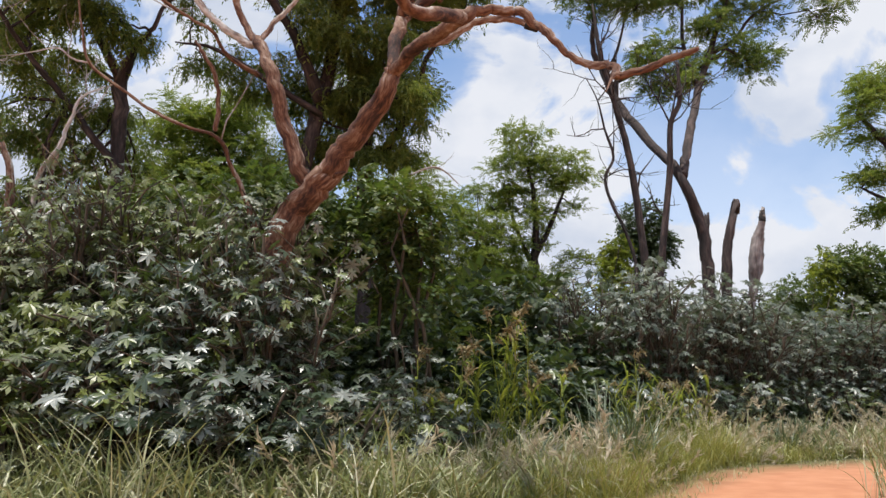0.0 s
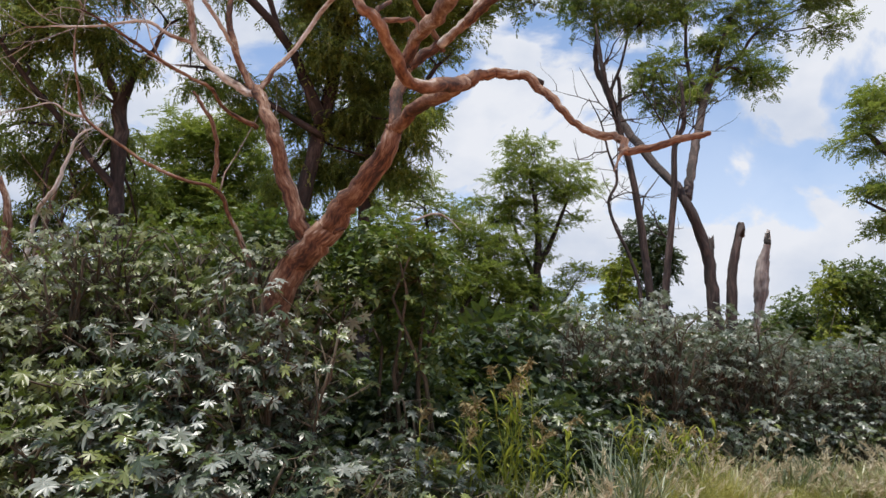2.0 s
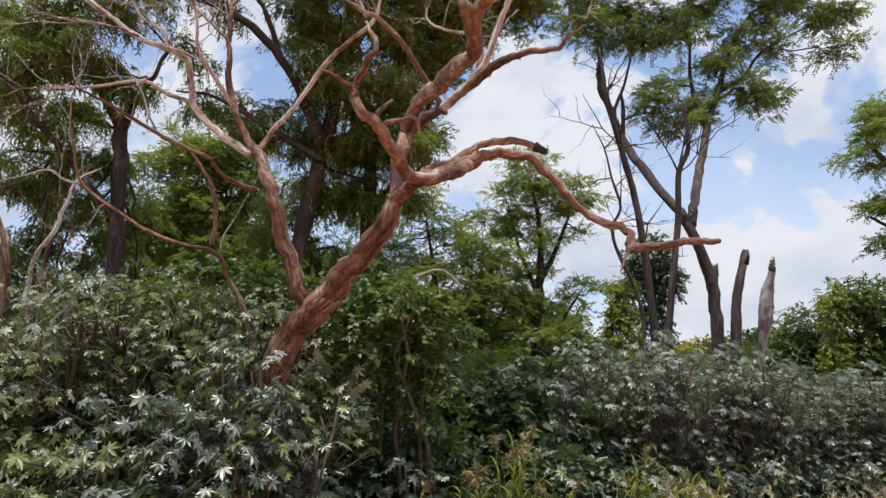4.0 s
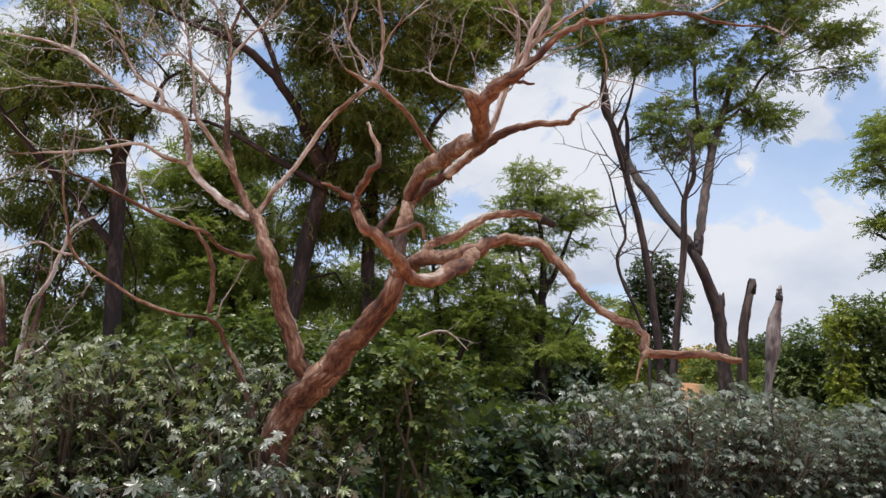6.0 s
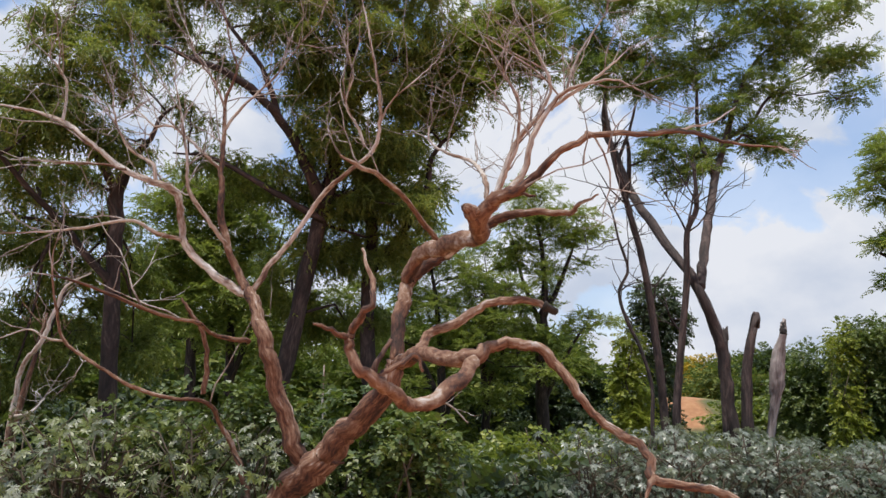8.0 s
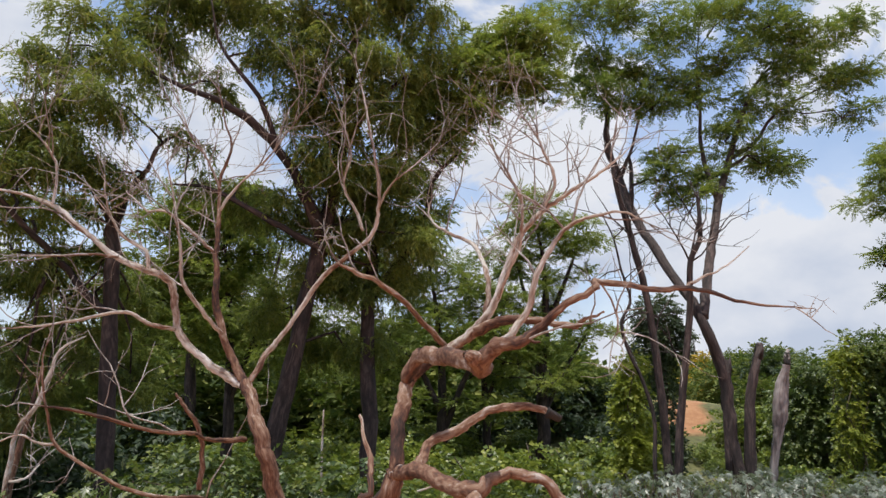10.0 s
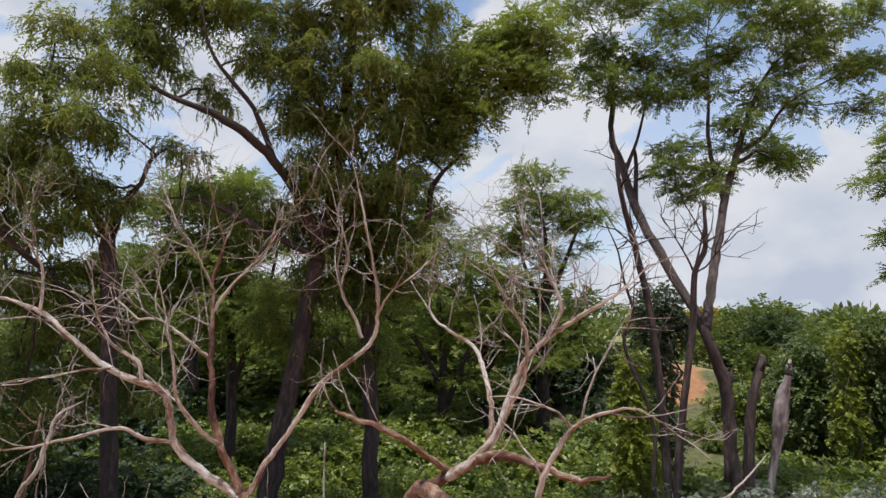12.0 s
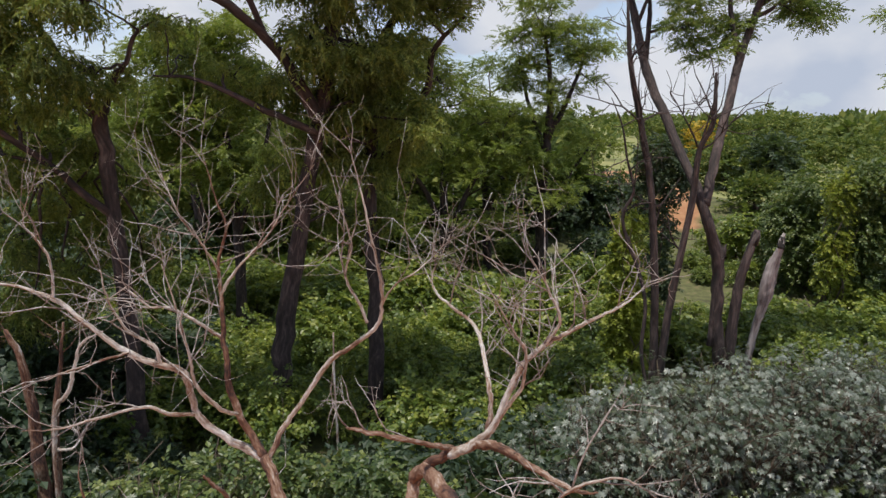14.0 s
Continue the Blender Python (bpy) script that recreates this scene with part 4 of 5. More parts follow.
# the tall forked tree with its high open crown
FORKED_LIMBS = [
    [(7.36, 18.2, -0.1, 0.198), (7.21, 18.2, 2.05, 0.174), (7.06, 18.2, 3.502, 0.161), (6.97, 18.2, 4.76, 0.154), (6.87, 18.2, 5.631, 0.149), (6.42, 18.29, 6.906, 0.13), (6.13, 20.02, 8.61, 0.123), (5.75, 21.58, 10.38, 0.133), (5.66, 23.1, 12.34, 0.118), (5.41, 23.3, 13.31, 0.0944), (5.58, 23.5, 14.88, 0.0705), (5.38, 23.8, 16.93, 0.0313)],
    [(6.53, 18.2, 6.793, 0.124), (6.98, 19.01, 7.848, 0.123), (7.49, 19.82, 8.981, 0.122), (8.27, 20.99, 10.75, 0.114), (9.06, 21.8, 12.43, 0.0967), (9.62, 22, 13.8, 0.0741), (10.4, 22.3, 15.17, 0.0444), (11.6, 22.5, 16.31, 0.0222)],
]
FORKED_LIMBS += [
    [(8.94, 21.8, 12.19, 0.0742), (9.97, 22, 12.88, 0.0593), (10.9, 22.2, 14.02, 0.0444), (12.5, 22.4, 14.93, 0.0222)],
    [(8.18, 20.9, 10.61, 0.085), (8.23, 22, 12.53, 0.0667), (8.34, 22.2, 14.48, 0.0444), (8.44, 22.4, 16.32, 0.0222)],
    [(5.7, 22.75, 11.85, 0.0619), (6.39, 23.3, 13.43, 0.0471), (6.87, 23.5, 15.37, 0.0235)],
    [(5.72, 21.71, 10.54, 0.0811), (6.19, 23.11, 12.18, 0.0704), (6.15, 23.2, 12.83, 0.0471)],
    [(8.9, 21.71, 11.93, 0.0739), (9.24, 21.6, 12.09, 0.0594), (9.42, 21.5, 12.27, 0.0372)],
]
tree("forked_tree", "tall forked tree with dark leaning trunk and open crown", FORKED_LIMBS, balls(22, 1.6, (4.02, 17.3, 1.1, 0.71), (5.73, 17.5, 1.2, 0.8), (7.21, 16.8, 1.1, 0.71), (4.92, 15.9, 0.89, 0.53), (6.21, 15.4, 1.1, 0.62), (7.49, 15, 0.89, 0.62), (5.23, 14.3, 0.8, 0.44), (6.7, 14.1, 0.8, 0.53),
         (8, 14.3, 0.71, 0.53), (9.19, 15.6, 0.98, 0.71), (10.8, 17, 1.2, 0.89), (12, 16.4, 1.1, 0.71), (13.2, 16.6, 0.8, 0.62), (13.6, 15.4, 0.53, 0.44), (12.7, 15, 0.8, 0.53))
    + balls(22, 1.6, (11.2, 15.4, 0.98, 0.62), (9.84, 14.3, 0.8, 0.62), (11.1, 13.9, 0.71, 0.44), (12.9, 13.7, 0.62, 0.27), (9.01, 12.9, 0.98, 0.62), (10.1, 12.3, 0.8, 0.53), (8.38, 11.6, 0.62, 0.44), (7.16, 12.4, 0.53, 0.44),
         (7.43, 10.9, 0.71, 0.44), (6.93, 11.6, 0.44, 0.36), (10.7, 11.8, 0.44, 0.27), (4.51, 14.9, 0.44, 0.44), (8.56, 17.4, 0.71, 0.53), (9.7, 17.6, 0.89, 0.53)),
    M_CANOPY, SPRAY_CANOPY, 14, 0.37, 0.5, 22, 0.85, 25)

# slim trunks beside it
for rows, seed in (([(5.4, 18, 0, 0.131), (5.5, 18, 2, 0.119), (5.65, 18, 3.9, 0.102), (5.9, 18, 5.6, 0.0902), (6.1, 18, 6.9, 0.082), (6.2, 18, 8.2, 0.0738), (6.5, 18, 8.9, 0.0656), (6.5, 18, 10.1, 0.0328)], 1),
                   ([(5.35, 17.9, 0, 0.131), (5.35, 18, 2, 0.115), (5.3, 18, 4.2, 0.102), (5.15, 18, 6.2, 0.0943), (5.0, 18, 7.5, 0.0902), (4.7, 18, 8.9, 0.082), (4.4, 18.1, 10.4, 0.0656), (4.3, 18.3, 12, 0.0246)], 2)):
    slim = thing("slim_tree", "slender dark bare trunk among the vines", "tree", "slim trunks")
    bough("trunk", glide(rows, 5), 10, 0.06, np.random.default_rng(seed), M_BARK, slim)
    made = []
    for k in range(7):
        r = np.random.default_rng(seed * 40 + k)
        i = r.integers(3, len(rows) - 1)
        made += twig(rows[i][:3], r.normal(0, 0.5, 3) + (0, 0, 0.7), r.uniform(1.0, 2.2), 0.03, 2, r)
    tagged(part("twig_spray", np_mesh("twig_spray", *join(made), M_DARKTWIG, True), slim), kind="stuff")

# a crooked leafless sapling
sapling = thing("crooked_sapling", "thin crooked leafless dark sapling", "tree")
bough("trunk", glide([(5.1, 17.6, 0, .055), (5.15, 17.7, 1.6, .05), (4.92, 17.7, 3, .048), (4.98, 17.75, 4.2, .045), (4.75, 17.8, 5.2, .045), (4.45, 17.8, 5.9, .042), (4.3, 17.8, 6.6, .04), (4.55, 17.8, 7.2, .036), (4.35, 17.8, 8.0, .03), (4.2, 17.8, 8.8, .02), (3.9, 17.8, 9.5, .01)], 5), 7, 0.06, twig_rng, M_BARK, sapling)
made = []
for p in ((4.3, 17.8, 6.6), (4.55, 17.8, 7.2), (4.35, 17.8, 8.0), (4.2, 17.8, 8.8), (4.5, 17.8, 5.9), (4.4, 17.8, 7.7)):
    made += twig(p, twig_rng.normal(0, 0.5, 3) + (0, 0, 0.8), 1.3, 0.022, 2, twig_rng)
tagged(part("twig_spray", np_mesh("twig_spray", *join(made), M_DARKTWIG, True), sapling), kind="stuff")


# broken trunks
def stump(rows, label, dark=True, seed=1):
    rng = np.random.default_rng(seed)
    root = thing("broken_trunk", label, "tree stump", "broken trunks")
    pts = glide(rows, 6)
    v, f = tube(pts, 12, 0.08, rng)
    top = pts[-1, 2]
    hi = v[:, 2] > top - 0.25
    v[hi, 2] += rng.uniform(-0.22, 0.12, hi.sum())
    part("trunk", np_mesh("trunk", v, f, M_BARK if dark else M_STUMP, True, grain_of(pts, 12, seed)), root)
    if not dark:
        tip = pts[-7:].copy()
        tip[:, 3] *= 1.05
        part("charred_end", np_mesh("charred_end", *tube(tip, 10, 0.15, rng), M_CHAR, True), root, "blackened splintered top")
    return root


stump([(7.9, 18.6, 0, .1), (8.05, 18.6, 2, .1), (8.2, 18.6, 3.2, .1), (8.35, 18.6, 3.9, .12), (8.43, 18.6, 4.35, .18), (8.54, 18.6, 5.0, .17), (8.62, 18.55, 5.35, .12), (8.68, 18.5, 5.6, .085), (8.72, 18.5, 5.9, .06)], "pale grey broken trunk with charred top", False, 3)
stump([(7.36, 18.2, 0, .15), (7.4, 18.2, 2, .14), (7.46, 18.2, 3.9, .13), (7.6, 18.2, 5.0, .12), (7.92, 18.2, 6.1, .08)], "dark broken leaning trunk", True, 4)
stump([(6.9, 18.2, 3.0, .1), (6.95, 18.2, 4.6, .1), (7.02, 18.2, 5.3, .09), (7.08, 18.2, 5.7, .06)], "short dark broken stub beside a trunk", True, 5)

# the light layered tree farther off
tree("layered_tree", "fresh green tree with layered open foliage", [
    [(4.6, 36, 1, .36), (4.6, 36, 5, .3), (4.8, 36, 8, .24), (4.9, 36, 10.5, .14), (4.6, 36, 13, .08)],
    [(4.8, 36, 8, .18), (5.8, 36, 10, .12), (6.6, 36, 12, .05)],
    [(4.7, 36, 7.5, .15), (3.9, 36, 9.5, .1), (3.3, 36, 12, .04)],
    [(4.6, 36, 3.5, .14), (5.6, 36, 5.5, .1), (6.8, 36, 7.4, .05)],
], balls(36, 1.8, (3.8, 14.6, 1.0, .7), (4.8, 14.3, .9, .6), (5.6, 13.3, 1.1, .6), (3.1, 12.9, .9, .5), (6.7, 13.2, .9, .5), (6.1, 11.7, 1.1, .6), (4.2, 11.6, 1.1, .6), (5.2, 10.3, 1.1, .6),
         (7.6, 12.4, .7, .4), (3.4, 11.0, .8, .5), (4.6, 12.6, .9, .5))
    + balls(36, 1.8, (7.0, 10.8, .7, .4), (5.0, 8.8, .8, .8), (4.0, 13.2, 1.1, .8), (5.6, 12.2, 1.2, .8), (3.2, 11.8, 1.0, .7), (6.6, 12.4, 1.0, .7), (4.6, 9.9, .7, .5), (7.2, 7.9, 1.1, .35),
         (8.1, 7.6, .8, .3), (6.4, 7.3, .7, .3)),
    M_LEAFY, SPRAY_CANOPY, 7, 0.44, 0.55, 13, 1.05, 26)

# the understorey tree behind the dark thicket
tree("understorey_tree", "light green understorey tree with crossing branches", [
    [(-0.34, 34.51, 0.4, 0.306), (-0.34, 34.51, 2.78, 0.255), (-0.51, 34.34, 7.03, 0.153), (-1.02, 34, 10.8, 0.051)],
    [(-0.34, 34.51, 2.95, 0.17), (0.85, 34.34, 5.67, 0.119), (2.21, 34, 7.71, 0.051)],
    [(-0.34, 34.51, 3.63, 0.17), (-1.87, 34.34, 6.35, 0.119), (-3.74, 34, 7.71, 0.051)],
], balls(34, 1.8, (-1.19, 11.6, 1.4, 1), (-0.17, 10.4, 1.5, 1), (-2.72, 10.9, 1.4, 1), (1.02, 9.92, 1.4, 0.85), (2.72, 9.07, 1.2, 0.85), (-4.08, 9.92, 1.4, 1), (0.17, 7.37, 1.5, 1), (-3.4, 5.67, 1.7, 1),
         (-2.38, 9.58, 1.4, 0.85), (1.36, 8.73, 1.4, 0.85), (2.38, 7.71, 1.2, 0.85), (-0.68, 8.22, 1.4, 0.85), (-2.89, 7.54, 1.4, 0.85))
    + balls(34, 1.8, (-4.25, 6.35, 1.4, 0.85), (-4.76, 8.56, 1, 0.68), (-1.7, 6.35, 1.5, 0.85), (0.68, 6.35, 1.5, 0.85), (3.23, 6.01, 1.5, 1), (-2.04, 4.31, 2, 1.2), (1.7, 4.14, 2, 1.2), (-5.44, 7.37, 1.5, 1.2, 1),
         (-1.7, 8.73, 1.7, 1, 1), (1.7, 7.37, 1.7, 1, 1), (4.08, 6.86, 1.4, 1, 1), (-3.74, 11.4, 1.2, 0.85, 1), (4.93, 5.16, 1.4, 1)),
    M_LEAFY, SPRAY_CANOPY, 5, 0.52, 0.5, 11, 1.1, 27)

# crown that leans in from the side
tree("side_tree", "broad green tree leaning in from one side", [
    [(23.5, 31, 1, .5), (23.3, 31, 5, .42), (22.5, 31, 9, .3), (21, 31, 12, .2), (19.5, 31, 14, .08)],
    [(23, 31, 7, .2), (21.5, 31, 9, .14), (19.3, 31, 10.3, .05)],
], balls(31, 2.0, (19.8, 14.5, 1.0, .9), (21.0, 15.4, 1.5, 1.0), (19.2, 13.4, .5, .5), (20.6, 12.9, .9, .5), (19.6, 10.6, .8, .5), (20.7, 10.9, 1.2, .6), (20.1, 9.4, .7, .4), (22.5, 15.5, 1.8, 1.5), (22.8, 12, 1.6, 1.2), (20.4, 9, 1, .5)),
    M_LEAFY, SPRAY_CANOPY, 9, 0.45, 0.5, 15, 1.1, 28)


# ---- vine-covered mounds and shrubs ----
def leafy_shrub(name, label, masses, mat, templates, per, clump, density, size, seed, group="", category="shrub", stems=7):
    rng = np.random.default_rng(seed)
    root = thing(name, label, category, group)
    v, f = foliage(list(masses) + clumps(masses, per, clump, 0.7, rng), density, templates, size, rng, 0.25, 0.15, 0.5)
    tagged(part("foliage", np_mesh("foliage", v, f, mat), root), kind="stuff")
    base = np.array([np.mean([b[0] for b in masses]), np.mean([b[1] for b in masses]), 0])
    for _ in range(stems):
        b = masses[rng.integers(len(masses))]
        part("stem", np_mesh("stem", *tube(branch_to(base + rng.normal(0, 0.15, 3) * (1, 1, 0), np.array(b[:3]) + rng.normal(0, 0.3, 3), 0.045, 0.012, rng), 5), M_STEM, True), root)
    return root


def dome(r, h, n, seed):
    rng = np.random.default_rng(seed)
    out = []
    for k in range(n):
        a, d = rng.uniform(0, 6.28), r * rng.uniform(0, 0.75)
        top = h * rng.uniform(0.55, 0.9) * (1 - 0.35 * d / r)
        s = r * rng.uniform(0.4, 0.62)
        out.append((d * math.cos(a), d * math.sin(a), top - s * 0.5, s, s, s * 0.75))
        if top > 1.4 * s:
            out.append((d * math.cos(a) * 1.1, d * math.sin(a) * 1.1, top * 0.4, s * 1.05, s * 1.05, top * 0.42))
    return out


VINES = [leafy_shrub("vine_shrub", "low shrub smothered in bright green vines", dome(1.5, 1.9, 6, s), M_VINE, SPRAY_VINE, 6, 0.34, 7.0, 0.92, s, "vine shrubs", stems=4) for s in (41, 42, 43)]
SHADES = [leafy_shrub("dark_shrub", "dense leafy shrub with its green darkened for shade", dome(1.3, 2.4, 6, s), M_BROAD, SPRAY_SHRUB, 4, 0.4, 6.5, 1.05, s, "dark shrubs") for s in (51, 52)]


VINES_FAR = [leafy_shrub("vine_shrub", "low shrub smothered in bright green vines", dome(1.5, 1.9, 6, s), M_VINE, SPRAY_VINE, 5, 0.36, 5.6, 1.25, s, "vine shrubs", stems=3) for s in (44, 45)]


def place(ob, x, y, s, turn, zs=1.0, sink=0.0):
    """Stands a thing or a copy of it on the ground."""
    return pose(x, y, float(terrain(x, y)) - sink, 0, 0, turn) @ Matrix.Diagonal((s, s, s * zs, 1))


def put(kinds, rows, rng):
    used = set()
    for x, y, s in rows:
        k = rng.integers(len(kinds))
        m = place(kinds[k], x, y, s * rng.uniform(0.9, 1.1), rng.uniform(0, 360), rng.uniform(0.85, 1.15))
        ob = kinds[k]
        if k not in used:
            used.add(k)
            ob.matrix_basis = m
        else:
            c = copy_thing(ob, Matrix.Identity(4))
            c.matrix_basis = m


rng = np.random.default_rng(77)
low = []
for y in np.concatenate([np.arange(18.5, 27, 2.4), np.arange(27.5, 39, 3.2)]):
    for x in np.arange(-0.62 * y, 0.75 * y, 2.15 if y < 27 else 3.3):
        # open towards the red bank, lower growth beside it
        s = rng.uniform(0.6, 1.45) * ((0.6 if y > 30 else 1.25 if y > 25 else 0.9) if 0.27 < x / y < 0.41 else 1) * (1 if y < 27 else 1.15)
        low.append((x + rng.uniform(-.8, .8), y + rng.uniform(-1, 1), s))
put(VINES, [v for v in low if v[1] < 25], rng)
put(VINES_FAR, [v for v in low if v[1] >= 25], rng)
# Dark shrubs stand in for shaded castor thicket and ground under the trees.
put(SHADES, [(-.6, 10.6, .85), (.5, 11.3, .95), (1.4, 11.8, .9), (-.2, 12.6, 1.0), (.9, 13.4, 1.05), (2.3, 13.0, 1.0), (-1.3, 11.6, .95), (-2.6, 11.5, 1.0), (-1.8, 13.5, 1.05), (0, 14.6, 1.1), (2.0, 15.0, 1.1), (-3.6, 13.2, .75), (-5.2, 12.8, .6), (-7, 13, .65), (-8.5, 14.5, .6)] + [(-.9, 9.5, .7), (.5, 9.9, .6), (-10, 13, .9), (3.8, 16.5, 1.0), (-11.5, 15, 1.5), (-9.5, 16.5, .8), (-7.5, 16, .6), (-12.5, 18, 1.6), (-10.5, 19, 1.5), (-14, 15.5, 1.6), (-15, 20, 1.8), (-13, 22, 1.6), (-17, 24, 2), (-16, 28, 2), (-19, 20, 2), (-8.3, 11.6, 1.2), (-6, 15.5, .5), (-4.4, 16, .6), (-9.5, 22, 1.4), (-20, 32, 2.2), (-15, 34, 2)]
    + [(4, 43, 1.5), (6.5, 43.5, 1.4), (8.8, 44, 1.3), (10.6, 45, 1.3), (7.3, 35.4, 1.0), (1.5, 42, 1.6), (-1, 42, 1.7), (-4, 42, 1.7), (2.8, 44.5, 1.6), (5.2, 45, 1.5), (.5, 10.6, .8), (1.4, 11.0, .8), (2.2, 11.9, .75), (3.4, 13.2, .6), (5.0, 14.0, .55), (6.7, 14.8, .6), (8.6, 15.4, .55), (10.4, 16, .6), (1.2, 12.4, 1.1), (.2, 11.9, 1.15)], rng)

leafy_shrub("vine_shrub", "leafy bush overgrown with green vines beside the dead trunk", [(-.98, 9.3, 3.35, .42, .4, .36), (-.5, 9.2, 3.5, .45, .4, .36), (-.1, 9.2, 3.2, .36, .35, .34), (-.7, 9.3, 2.8, .6, .5, .5), (-.3, 9.3, 2.2, .5, .5, .6)], M_MOUND, SPRAY_VINE, 9, 0.26, 20, 0.85, 46, "vine shrubs")
leafy_shrub("vine_shrub", "leafy bush with fine light green leaves under the dead tree", [(-3.95, 9.60, 3.62, 0.65, 0.40, 0.48), (-3.95, 9.70, 2.92, 0.72, 0.45, 0.50), (-3.11, 9.60, 3.75, 0.69, 0.40, 0.52), (-3.11, 9.70, 3.05, 0.76, 0.45, 0.50), (-2.28, 9.60, 3.63, 0.61, 0.40, 0.48), (-2.28, 9.70, 2.93, 0.67, 0.45, 0.50), (-4.90, 9.60, 3.31, 0.56, 0.40, 0.43), (-4.90, 9.70, 2.61, 0.62, 0.45, 0.50), (-1.45, 9.60, 3.65, 0.61, 0.40, 0.43), (-1.45, 9.70, 2.95, 0.67, 0.45, 0.50), (-0.75, 9.60, 3.54, 0.43, 0.40, 0.35), (-0.75, 9.70, 2.84, 0.48, 0.45, 0.50)], M_MOUND, SPRAY_VINE, 7, 0.26, 20, 0.85, 47, "vine shrubs")
leafy_shrub("vine_mound", "rounded mound of dark green vines over a dead tree", [(17.4, 34, 4.6, 1.6, 1.6, 2.0), (16.4, 34, 3.6, 1.2, 1.5, 1.8), (18.4, 34, 3.6, 1.4, 1.5, 2.0), (17.4, 33.6, 2.0, 2.0, 1.8, 1.8)], M_MOUND, SPRAY_VINE, 6, 0.5, 15, 1.15, 61, "vine mounds")
leafy_shrub("vine_mound", "tall column of vines draped over a tree", [(17.2, 30, 6.3, .9, 1.1, 1.0), (18.3, 30, 5.8, 1.3, 1.4, 1.5), (17.2, 30, 3.6, 1.0, 1.3, 2.4), (18.8, 30, 3.4, 1.6, 1.5, 2.4), (20, 30.5, 4.4, 1.6, 1.6, 2.4)], M_MOUND, SPRAY_VINE, 6, 0.5, 15, 1.1, 62, "vine mounds")
leafy_shrub("vine_mound", "bright yellow-green vines hanging in a column", [(5.75, 22.6, 5.3, .36, .4, .9), (5.62, 22.5, 4.0, .46, .5, 1.3), (5.6, 22.4, 2.4, .5, .55, 1.5), (5.95, 22.7, 2.0, .5, .5, 1.8)], M_LIME, SPRAY_VINE, 12, 0.3, 36, 1.0, 63, "vine mounds")
leafy_shrub("vine_mound", "dark vines wrapping a dead tree top", [(7.9, 26.9, 7.6, .8, .8, .8), (8.3, 26.9, 6.7, .8, .8, .9), (7.5, 26.9, 6.5, .55, .6, .8), (8.0, 27, 4.6, .45, .5, 1.6), (7.9, 27, 2.4, .7, .6, 1.8)], M_BROAD, SPRAY_VINE, 9, 0.32, 30, 1.0, 64, "vine mounds")
leafy_shrub("vine_mound", "strip of bright vines on a tall mound", [(16.1, 29.2, 5.0, .45, .4, 2.0), (16.0, 29.0, 2.6, .55, .5, 1.8)], M_LIME, SPRAY_VINE, 8, 0.3, 26, 1.0, 65, "vine mounds")


